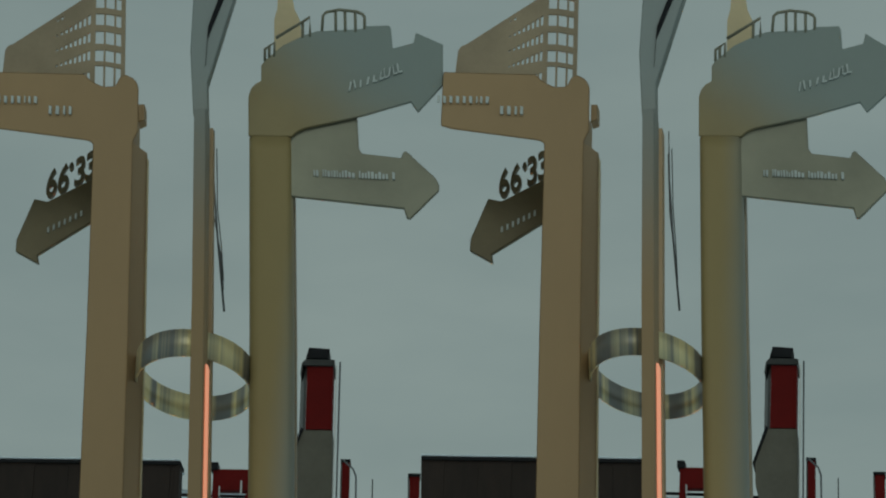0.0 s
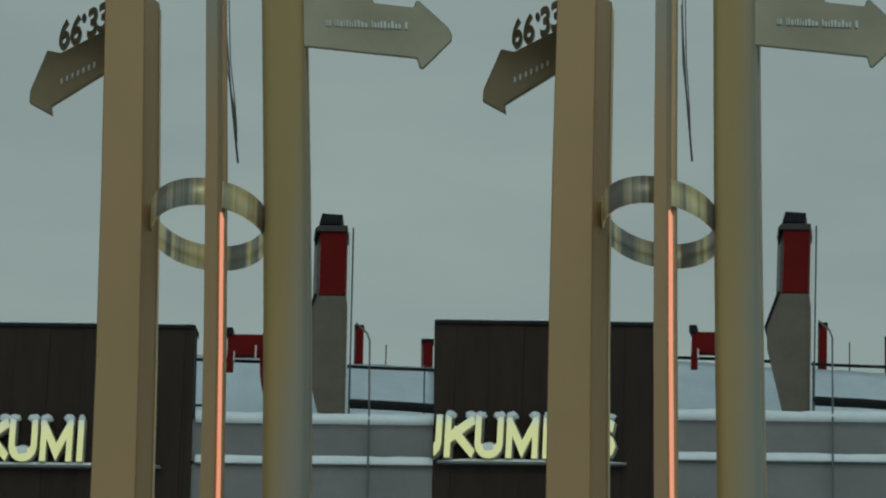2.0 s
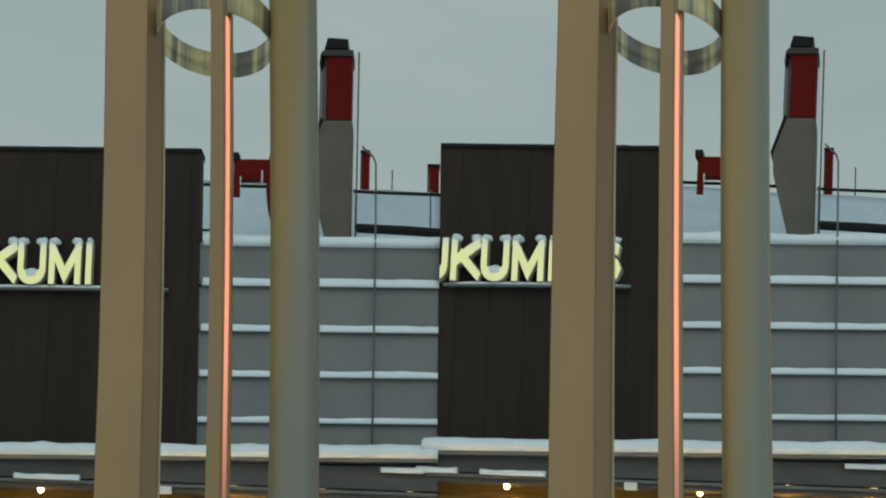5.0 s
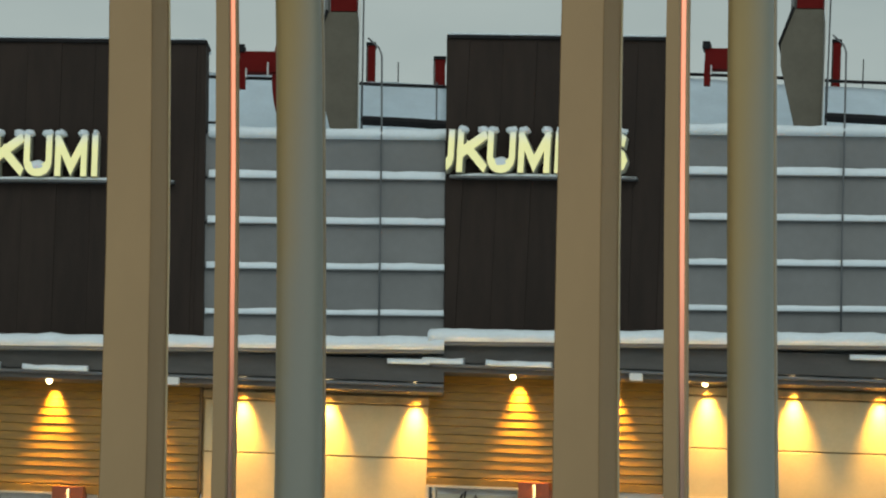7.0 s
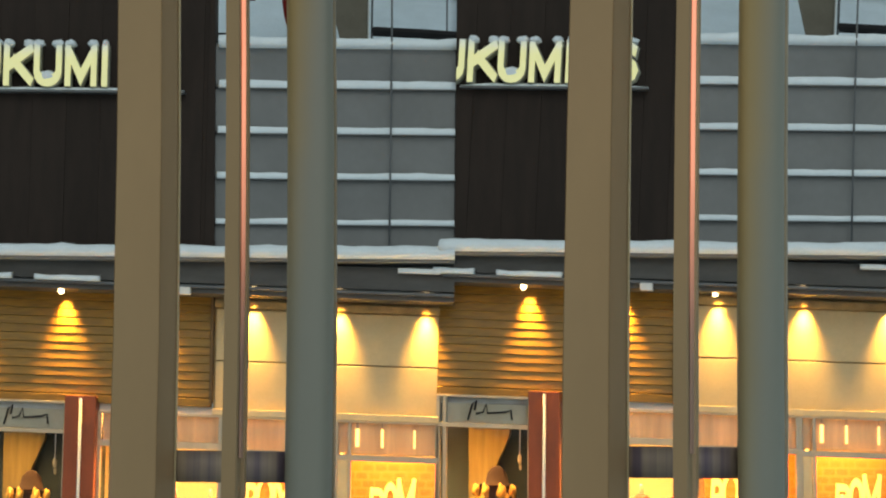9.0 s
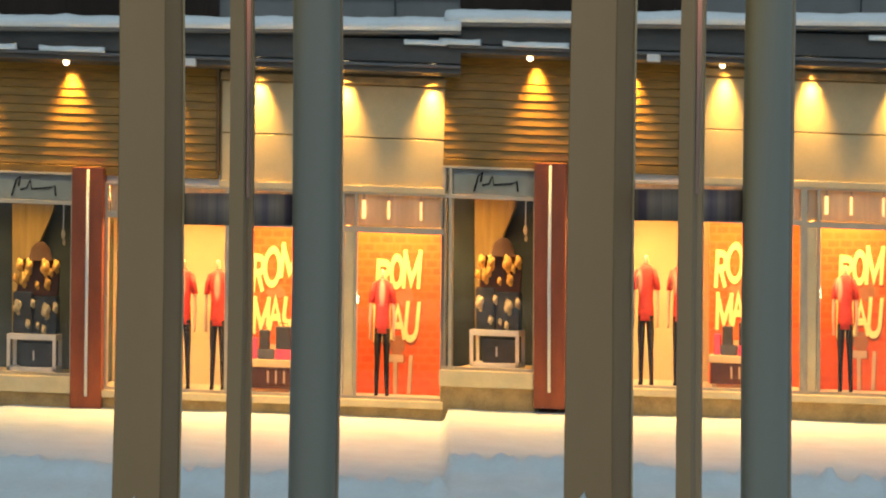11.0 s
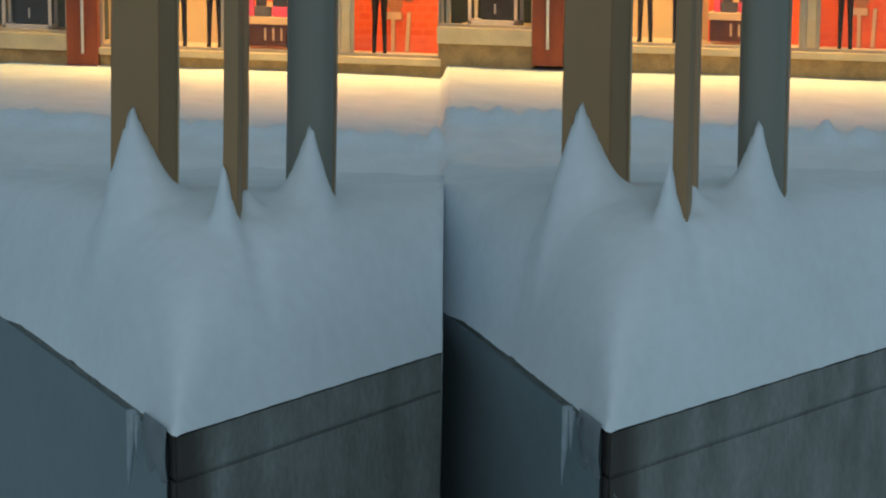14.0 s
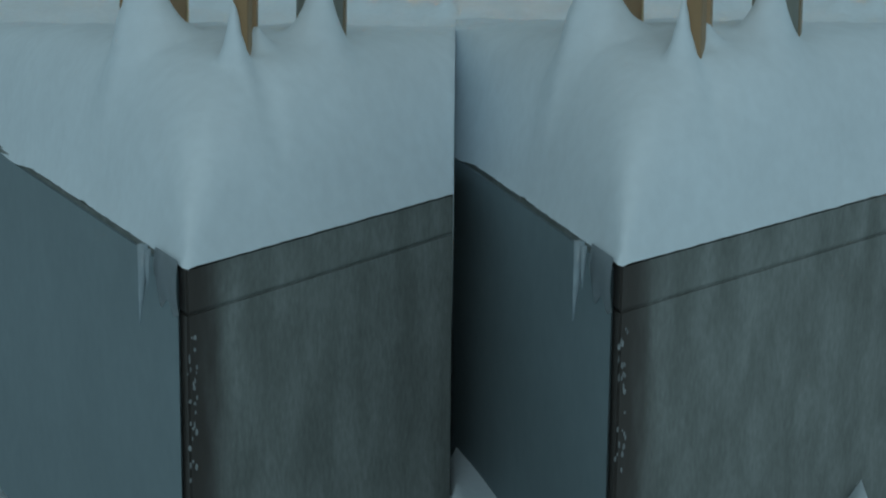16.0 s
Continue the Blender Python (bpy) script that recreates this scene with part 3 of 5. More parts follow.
def build_plinth(side):
    s = shift(side, 5.2, 1.0)
    steps = [0, 0.004, 0.012, 0.03, 0.06, 0.1] + [0.13 + 0.0095 * i for i in range(112)] + [1.25 + 0.08 * i for i in range(11)]
    bm = bmesh.new()
    grid = [[bm.verts.new((*(CORNER + EDGE_R * a + EDGE_L * b)[:2], 0)) for b in steps] for a in steps]
    for i, row in enumerate(grid):
        for j, v in enumerate(row):
            edge = min(i, j)
            v.co.z = cap_height(v.co.x, v.co.y)
            if edge == 0:
                v.co.z -= 0.010 + 0.003 * noise.noise(Vector((v.co.x * 30, v.co.y * 20, 2)))
                v.co.x += 0.006 * (1 if j == 0 else -1)
                v.co.y -= 0.012
    for i in range(len(steps) - 1):
        for j in range(len(steps) - 1):
            bm.faces.new((grid[i][j], grid[i + 1][j], grid[i + 1][j + 1], grid[i][j + 1]))
    twin(side, bm)
    if side > 0:
        for v in bm.verts:
            v.co.z = meeting_height(v.co.x, v.co.y, v.co.z)
    cut_side(bm, side)
    # wall of snow added along the cut, to bounce light into the gap
    rim = [e for e in bm.edges if e.is_boundary and max(abs(v.co.x) for v in e.verts) < 0.004]
    skirt = bmesh.ops.extrude_edge_only(bm, edges=rim)["geom"]
    for v in skirt:
        if isinstance(v, bmesh.types.BMVert):
            v.co.z = 0.55
    solo("heaped_snow", bm, SNOW, "thick white snow heaped on a concrete plinth round the posts", "snow", "snow on the plinths", smooth=True, base=tuple(CORNER + s + Vector((0, 0, 0.6))))

    def at_plan(a, b, out=0.0):
        p = CORNER + EDGE_R * a + EDGE_L * b
        return p.x, p.y - out

    root = thing("plinth", tuple(CORNER + (Vector((0.235 * 5.0 - 0.048, 0, 0)) if side > 0 else Vector((0, 0, 0)))), "square concrete plinth, stained and frosted, under deep snow", "plinth", "plinths")

    def slab(out, z0, z1, reach=2.0):
        quad = [at_plan(0, 0, out), at_plan(reach, 0, out), at_plan(reach, reach, -out), at_plan(0, reach, out)]
        b = bmesh.new()
        lo, hi = [b.verts.new((x, y, z0)) for x, y in quad], [b.verts.new((x, y, z1)) for x, y in quad]
        b.faces.new(lo[::-1]), b.faces.new(hi)
        for k in range(4):
            b.faces.new((lo[k], lo[(k + 1) % 4], hi[(k + 1) % 4], hi[k]))
        bmesh.ops.bevel(b, geom=b.edges[:], offset=0.006, segments=2, affect="EDGES")
        return closed_cut(twin(side, b), side, 0.002 * side)

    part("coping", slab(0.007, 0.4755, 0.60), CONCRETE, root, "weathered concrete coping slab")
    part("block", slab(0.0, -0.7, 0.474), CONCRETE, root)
    # smooth frosted facing on the street side
    b = bmesh.new()
    quad = [at_plan(0, 0.035, 0.03), at_plan(0, 2.0, 0.03), at_plan(0, 2.0, -0.02), at_plan(0, 0.035, -0.02)]
    lo, hi = [b.verts.new((x, y, -0.7)) for x, y in quad], [b.verts.new((x, y, 0.58)) for x, y in quad]
    b.faces.new(lo[::-1]), b.faces.new(hi)
    for k in range(4):
        b.faces.new((lo[k], lo[(k + 1) % 4], hi[(k + 1) % 4], hi[k]))
    bmesh.ops.recalc_face_normals(b, faces=b.faces[:])
    part("facing", closed_cut(twin(side, b), side, 0.002 * side), CONCRETE_SMOOTH, root, "smooth frosted grey facing")
    # icicle and the frozen lip that hangs over the corner
    ix, iy = CORNER.x - 0.135, CORNER.y + 0.14
    part("icicle", twin(side, tube_bm([(ix, iy, 0.63), (ix - 0.003, iy, 0.55), (ix - 0.008, iy, 0.48), (ix - 0.012, iy, 0.41)], 0.013, 7, [1.2, 1.0, 0.6, 0.1])), ICE, root, "clear icicle", True)
    part("icicle", twin(side, tube_bm([(ix + 0.014, iy - 0.01, 0.62), (ix + 0.013, iy - 0.01, 0.56), (ix + 0.012, iy - 0.01, 0.50)], 0.008, 6, [1.2, 0.9, 0.1])), ICE, root, "clear icicle", True)
    lip = bmesh.new()
    spans = [0.030 + 0.0075 * k for k in range(15)]
    sheet = []
    for k, t in enumerate(spans):
        low = 0.468 + 0.030 * noise.noise(Vector((t * 30, 2.0, 5.0))) + 0.05 * (t - 0.03) + 0.05 * max(0.0, (t - 0.115) / 0.02)
        sheet.append([lip.verts.new((at_plan(0, t, 0.034 + 0.016 * math.sin(math.pi * j / 6) + 0.006 * noise.noise(Vector((t * 40, j * 0.6, 1))))[0] - 0.004 * math.sin(math.pi * j / 6),
                                     at_plan(0, t, 0.034 + 0.020 * math.sin(math.pi * j / 6))[1], low + (0.615 - low) * j / 6)) for j in range(7)])
    for a, b in zip(sheet, sheet[1:]):
        for j in range(6):
            lip.faces.new((a[j], b[j], b[j + 1], a[j + 1]))
    bmesh.ops.solidify(lip, geom=lip.faces[:], thickness=0.012)
    part("ice_lip", twin(side, lip), SLUSH, root, "snow frozen to the corner", True)
    random.seed(40 + side)
    flakes = [blob_bm((CORNER.x + 0.012 + random.uniform(-0.012, 0.014), CORNER.y - 0.012, random.uniform(0.02, 0.44)), (random.uniform(0.002, 0.005), 0.005, random.uniform(0.004, 0.012)), k, 0.4, 1) for k in range(26)]
    for flake in flakes:
        part("frost_fleck", twin(side, flake), FROST_THIN, root)


# ---- signpost ----
def build_signpost(side):
    dx = dz = 0.0

    def tpart(name, bm, *rest):
        return part(name, twin(side, bm), *rest)

    def px(x, z):
        return x + dx + bow(side, z)

    def plate(outline, y0, y1, bevel=0.004, move=0.0):
        return prism_bm([(px(x + move, z), z + dz) for x, z in outline], y0, y1, bevel)

    def back(outline, k, move):
        # the same plate set farther back
        return [((x + move) * k - move, 2.45 + (z - 2.45) * k) for x, z in outline]

    root = thing("signpost", (-0.68 + (1.387 if side > 0 else 0), 5.85, 0.95), "tall steel signpost with three posts, two rings and arrow signs", "signpost", "signposts")
    zs = [0.85, 1.4, 2.0, 2.6, 3.2, 3.8, 4.4, 5.0]

    def post(corners, name, material, label, top=None, smooth=False):
        # corners: list of (x, y) at the foot and at the top
        rings = []
        for z in zs + ([top] if top else []):
            f = (z - 1.4) / 3.6
            rings.append([(px(a[0] + (b[0] - a[0]) * f, z), a[1] + (b[1] - a[1]) * f, z + dz) for a, b in corners])
        return tpart(name, loft_bm(rings), material, root, label, smooth)

    # broad post: front plate and its returned side
    post([((-0.980, 5.872), (-0.963, 5.872)), ((-0.845, 5.872), (-0.845, 5.872)), ((-0.8425, 6.10), (-0.8425, 6.06)), ((-0.980, 6.10), (-0.976, 6.06))], "post", STEEL, "broad tan steel post", top=5.16)
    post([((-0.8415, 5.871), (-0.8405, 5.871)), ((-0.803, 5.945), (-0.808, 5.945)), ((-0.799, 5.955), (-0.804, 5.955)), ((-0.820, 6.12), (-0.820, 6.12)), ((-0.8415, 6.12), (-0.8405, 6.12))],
         "post_return", STEEL_LIGHTER, "darker folded side of the post", top=5.02)
    # the highlight along the fold, built as a thin pale strip
    post([((-0.7985, 5.950), (-0.8035, 5.950)), ((-0.7955, 5.955), (-0.8005, 5.955)), ((-0.7955, 5.975), (-0.8005, 5.975)), ((-0.7985, 5.975), (-0.8035, 5.975))], "edge_highlight", CREAM, "bright polished edge")
    # round post
    n = 28
    
    def soft(v, k):
        return math.copysign(abs(v) ** k, v)

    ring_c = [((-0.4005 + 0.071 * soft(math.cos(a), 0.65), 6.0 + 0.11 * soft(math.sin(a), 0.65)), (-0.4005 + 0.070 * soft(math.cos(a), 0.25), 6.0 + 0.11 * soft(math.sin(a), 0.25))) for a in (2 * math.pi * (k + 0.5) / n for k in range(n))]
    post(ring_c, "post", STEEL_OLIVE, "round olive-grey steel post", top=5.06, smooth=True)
    post([((-0.330, 5.975), (-0.333, 5.975)), ((-0.324, 5.975), (-0.327, 5.975)), ((-0.324, 6.06), (-0.327, 6.06)), ((-0.330, 6.06), (-0.333, 6.06))], "seam_strip", STEEL_ARM, "bright folded seam")
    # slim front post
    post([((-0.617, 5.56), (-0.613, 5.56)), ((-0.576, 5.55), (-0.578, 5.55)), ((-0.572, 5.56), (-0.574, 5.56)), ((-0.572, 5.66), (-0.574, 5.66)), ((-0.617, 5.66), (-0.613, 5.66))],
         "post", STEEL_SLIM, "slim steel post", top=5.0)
    post([((-0.585, 5.70), (-0.587, 5.70)), ((-0.565, 5.70), (-0.567, 5.70)), ((-0.565, 5.76), (-0.567, 5.76)), ((-0.585, 5.76), (-0.587, 5.76))], "rear_plate", STEEL_LIGHTER, "second slim plate behind the post")
    rings = []
    for z in (2.25, 2.8, 3.4, 3.8, 4.19):
        x = px(-0.570 - 0.002 * (z - 1.4) / 3.6, z)
        rings.append([(x, 5.575, z + dz), (x + 0.0050, 5.585, z + dz), (x + 0.0050, 5.64, z + dz), (x, 5.64, z + dz)])
    tpart("glow_strip", loft_bm(rings), STRIP, root, "glowing salmon light strip")

    # rings that tie the posts together
    for zc, rx, ry, cx, band in ((4.276, 0.182, 0.36, -0.645, 0.042), (2.225, 0.172, 0.07, -0.638, 0.047)):
        bm = bmesh.new()
        k = 72
        loops = []
        for r_off, zz in ((0, -band), (0, band), (-0.008, band), (-0.008, -band)):
            loops.append([bm.verts.new((cx + dx + bow(side, zc) + (rx + r_off) * math.cos(2 * math.pi * i / k), 6.0 + (ry + r_off) * math.sin(2 * math.pi * i / k), zc + dz + zz)) for i in range(k)])
        for a, b in zip(loops, loops[1:] + loops[:1]):
            for i in range(k):
                bm.faces.new((a[i], a[(i + 1) % k], b[(i + 1) % k], b[i]))
        bmesh.ops.recalc_face_normals(bm, faces=bm.faces[:])
        ring = tpart("ring", bm, CHROME if zc > 3 else RING_SHADED, root, "polished steel ring" if zc > 3 else "dull stained steel ring", True)
        for bx in (cx - rx, cx + rx):
            tpart("bolt", blob_bm((bx + dx + bow(side, zc), 5.97, zc + dz + band + 0.004), (0.008, 0.012, 0.012), 1, 0.1, 1), CHROME, ring)

    # broad arm that reaches out from the tan post
    far = -1.36 if side < 0 else -1.304
    low_z = [4.97] + [z for z in reversed(zs) if z < 4.9]
    sheet = [(-0.8405, z) for z in low_z] + [(-0.984 + 0.017 * (z - 1.4) / 3.6, z) for z in reversed(low_z)]
    arm = tpart("front_sheet", plate([(far, 5.262), (-1.0, 5.258), (-0.975, 5.232), (-0.94, 5.215), (-0.90, 5.217), (-0.884, 5.25), (-0.866, 5.2594), (-0.8431, 5.2477), (-0.829, 5.230), (-0.8243, 5.2136), (-0.8235, 5.06), (-0.8395, 5.025)] + sheet + [(-0.968, 5.012), (-0.978, 5.022), (-0.998, 5.026), (-1.2667, 5.0594), (far, 5.070)], 5.8655, 5.8705), STEEL, root, "tan sheet that folds from the post into an arm")
    random.seed(5)
    x = -1.345
    while x < -1.17:
        w = random.uniform(0.006, 0.016)
        tpart("letter_bar", plate(back([(x, 5.163), (x + w * 0.6, 5.161), (x + w * 0.6, 5.138), (x, 5.14)], 1.0036, 0.033), 5.855, 5.861, 0.0, 0.033), CUTOUT, arm)
        x += w + 0.007
    x = -1.14
    while x < -1.06:
        w = random.uniform(0.010, 0.018)
        tpart("letter_bar", plate(back([(x, 5.130), (x + w * 0.6, 5.128), (x + w * 0.6, 5.100), (x, 5.102)], 1.0036, 0.033), 5.855, 5.861, 0.0, 0.033), CUTOUT, arm)
        x += w + 0.007
    tpart("bracket", plate([(-0.875, 5.262), (-0.853, 5.262), (-0.853, 5.205), (-0.875, 5.195)], 6.10, 6.16, 0.003, 0.02), STEEL, root)

    # pierced plate in the shape of a building: rows of windows that shrink towards its far end
    def roofline(x):
        return min(5.66, 5.3956 + (x + 1.2466) * 0.748)

    def openings(x):
        """Lower and upper edge of each window where it meets the upright at x."""
        out = []
        for zc, half, fall in ((5.277, 0.044, 0.17), (5.3575, 0.021, 0.38), (5.424, 0.023, 0.46), (5.491, 0.021, 0.58), (5.554, 0.020, 0.64), (5.618, 0.020, 0.70)):
            if x < -0.986:
                zc, half = zc + 0.004 + (x + 0.986) * fall, 0.019 * max(0.12, (x + 1.125) / 0.139)
            else:
                zc -= max(0.0, x + 0.94) * 0.2
            if zc + half < roofline(x) - 0.016:
                out.append((zc - half, zc + half))
        return out

    cols = [(-0.977, -0.949), (-0.943, -0.915), (-0.909, -0.892)] + [(-0.998 - 0.0148 * k - 0.0045, -0.998 - 0.0148 * k + 0.0045 - 0.0003 * k) for k in range(8)]
    cols.sort()
    pieces = [plate([(-1.282, 5.25), (-1.2737, 5.370), (-1.2646, 5.387), (-1.2466, 5.3956), (cols[0][0], roofline(cols[0][0])), (cols[0][0], 5.25)], 5.93, 5.937, 0.0)]
    for k, (xa, xb) in enumerate(cols):
        wall_b = cols[k + 1][0] if k + 1 < len(cols) else -0.878
        lows = [(5.22, 5.22)] + [(p[1], q[1]) for p, q in zip(openings(xa), openings(xb))]
        highs = [(p[0], q[0]) for p, q in zip(openings(xa), openings(xb))] + [(roofline(xa), roofline(xb))]
        for (la, lb), (ha, hb) in zip(lows, highs):
            if ha > la + 0.001:
                pieces.append(plate([(xa, la), (xb, lb), (xb, hb), (xa, ha)], 5.93, 5.937, 0.0))
        pieces.append(plate([(xb, 5.22), (wall_b, 5.22), (wall_b, roofline(wall_b)), (xb, roofline(xb))], 5.93, 5.937, 0.0))
    tpart("building_cutout", join_bm(*pieces), STEEL_ARM, root, "flat steel building silhouette pierced with windows")

    # slanting arrow with the latitude standing on its upper edge
    arrow = tpart("arrow_sign", plate([(-1.00, 5.03), (-1.163, 4.936), (-1.208, 4.945), (-1.262, 4.80), (-1.264, 4.757), (-1.185, 4.713), (-1.190, 4.745), (-1.00, 4.875)], 6.18, 6.20), ARROW_DARK, root, "dark steel arrow with latitude figures on top")
    for body, x0, x1, z0 in (("6", -1.172, -1.138, 4.945), ("6", -1.134, -1.098, 4.962), ("\u00b0", -1.096, -1.082, 5.05), ("3", -1.078, -1.046, 4.992), ("3", -1.042, -1.010, 5.012)):
        hgt = 0.028 if body == "\u00b0" else 0.105
        tpart("numeral", text_bm(body, px(x0, z0), px(x1, z0), z0 + dz, z0 + hgt + dz, 6.185, 0.02, 0.02, 0.5), ARROW_DARK, arrow)
    random.seed(8)
    for i in range(7):
        x = -1.16 + 0.018 * i
        tpart("letter_bar", plate([(x, 4.822 + 0.010 * i), (x + 0.006, 4.825 + 0.010 * i), (x + 0.006, 4.843 + 0.010 * i), (x, 4.84 + 0.010 * i)], 6.174, 6.18, 0.0), CUTOUT, arrow)

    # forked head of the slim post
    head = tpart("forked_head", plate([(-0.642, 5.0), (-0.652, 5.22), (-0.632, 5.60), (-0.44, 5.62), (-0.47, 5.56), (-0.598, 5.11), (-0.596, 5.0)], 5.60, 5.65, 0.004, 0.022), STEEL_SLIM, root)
    tpart("slot", plate([(-0.604, 5.165), (-0.598, 5.26), (-0.535, 5.43), (-0.553, 5.43), (-0.596, 5.30)], 5.594, 5.60, 0.0, 0.022), BLACKMETAL, head)
    # thin bent rods hanging beside it
    tpart("rod", tube_bm([(px(-0.635, 5.34), 6.5, 5.345 + dz), (px(-0.634, 5.2), 6.5, 5.15 + dz), (px(-0.622, 5.0), 6.5, 4.95 + dz), (px(-0.598, 4.7), 6.5, 4.665 + dz)], 0.0032, 6, [0.5, 1, 1.2, 1.3]), WIRE, root, "thin dark bent rod", True)
    tpart("rod", tube_bm([(px(-0.638, 5.3), 6.49, 5.25 + dz), (px(-0.632, 5.1), 6.49, 5.02 + dz), (px(-0.612, 4.85), 6.49, 4.87 + dz), (px(-0.602, 4.72), 6.49, 4.74 + dz)], 0.0022, 6), WIRE, root, "thin dark bent rod", True)
    tpart("rod", tube_bm([(px(-0.626, 5.3), 6.51, 5.28 + dz), (px(-0.622, 5.1), 6.51, 5.05 + dz), (px(-0.610, 4.9), 6.51, 4.90 + dz), (px(-0.604, 4.76), 6.51, 4.78 + dz)], 0.0022, 6), WIRE, root, "thin dark bent rod", True)

    # upper arrow with a hall's silhouette and railings, flat against the post
    tip = [(0.1734, 5.4007), (0.167, 5.2528)] if side < 0 else [(0.118, 5.42), (0.255, 5.335), (0.245, 5.315)]
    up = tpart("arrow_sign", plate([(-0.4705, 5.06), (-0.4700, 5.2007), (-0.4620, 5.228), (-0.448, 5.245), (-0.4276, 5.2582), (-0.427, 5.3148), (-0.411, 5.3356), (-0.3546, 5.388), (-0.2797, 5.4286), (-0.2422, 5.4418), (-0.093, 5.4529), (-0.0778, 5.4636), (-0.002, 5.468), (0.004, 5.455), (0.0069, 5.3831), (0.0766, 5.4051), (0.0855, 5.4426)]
                                   + tip + [(0.082, 5.1541), (0.0594, 5.19), (-0.1023, 5.1367), (-0.2865, 5.0912), (-0.312, 5.079), (-0.322, 5.070), (-0.3305, 5.06)], 5.890, 5.904), SKY_TINTED, root, "frosted steel arrow shaped like a hall")
    random.seed(17)
    x = -0.142
    while x < 0.035:
        w, hh = random.uniform(0.003, 0.006), random.uniform(0.022, 0.036)
        z = 5.222 + 0.42 * (x + 0.142)
        lean = random.uniform(-0.006, 0.006)
        tpart("letter_bar", plate([(x, z), (x + w, z + 0.002), (x + w + lean, z + hh), (x + lean, z + hh)], 5.882, 5.890, 0.0), CUTOUT, up)
        if random.random() > 0.5:
            tpart("letter_bar", plate([(x + w, z), (x + w + 0.010, z + 0.003), (x + w + 0.010, z + 0.009), (x + w, z + 0.006)], 5.882, 5.890, 0.0), CUTOUT, up)
        x += w + random.uniform(0.009, 0.017)
    for rail in (((-0.4146, 5.33), (-0.4141, 5.3724), (-0.3823, 5.3978), (-0.383, 5.345)), ((-0.400, 5.385), (-0.400, 5.34)), ((-0.3765, 5.4144), (-0.2634, 5.4933), (-0.265, 5.42)), ((-0.288, 5.474), (-0.289, 5.415)),
                 ((-0.2254, 5.44), (-0.220, 5.500), (-0.208, 5.513), (-0.1657, 5.5223), (-0.1097, 5.5172), (-0.090, 5.508), (-0.0823, 5.4968), (-0.0836, 5.45)), ((-0.178, 5.521), (-0.179, 5.44)), ((-0.147, 5.522), (-0.148, 5.44)), ((-0.1134, 5.518), (-0.114, 5.44))):
        tpart("railing_bar", tube_bm([(px(a, c), 5.893, c + dz) for a, c in rail], 0.0052, 6), STEEL_SIGN, up, "", True)
    tpart("steeple", loft_bm([[(px(x + 0.05, z), y, z + dz) for x, y in ((xc - w, 6.16), (xc + w, 6.16), (xc + w, 6.24), (xc - w, 6.24))] for z, xc, w in ((5.3, -0.40, 0.050), (5.52, -0.398, 0.050), (5.62, -0.402, 0.044), (5.66, -0.405, 0.030), (5.72, -0.407, 0.024), (5.85, -0.407, 0.012))]), CREAM, root, "pale stepped steeple")
    # lower arrow
    low = tpart("arrow_sign", plate([(-0.345, 5.10), (-0.2506, 5.12), (-0.1171, 5.165), (-0.114, 5.030), (-0.105, 5.0119), (0.0218, 4.9984), (0.028, 5.018), (0.0373, 5.0245), (0.131, 4.930), (0.1419, 4.905), (0.1400, 4.885), (0.045, 4.786), (0.034, 4.788), (0.0256, 4.8217), (-0.345, 4.8586)], 5.906, 5.92), STEEL_SIGN, root, "olive steel arrow")
    random.seed(3)
    x = -0.262
    while x < 0.005:
        w, lift = random.uniform(0.003, 0.009), random.uniform(-0.004, 0.006)
        tpart("letter_bar", plate([(x, 4.946 + lift - 0.03 * (x + 0.26)), (x + w, 4.945 + lift - 0.03 * (x + 0.26)), (x + w, 4.926 - 0.03 * (x + 0.26)), (x, 4.928 - 0.03 * (x + 0.26))], 5.899, 5.906, 0.0), CUTOUT, low)
        x += w + (0.004 if random.random() > 0.2 else 0.014)


# ---- shop units ----
SLOPE = -0.026   # the street falls a little along the shop


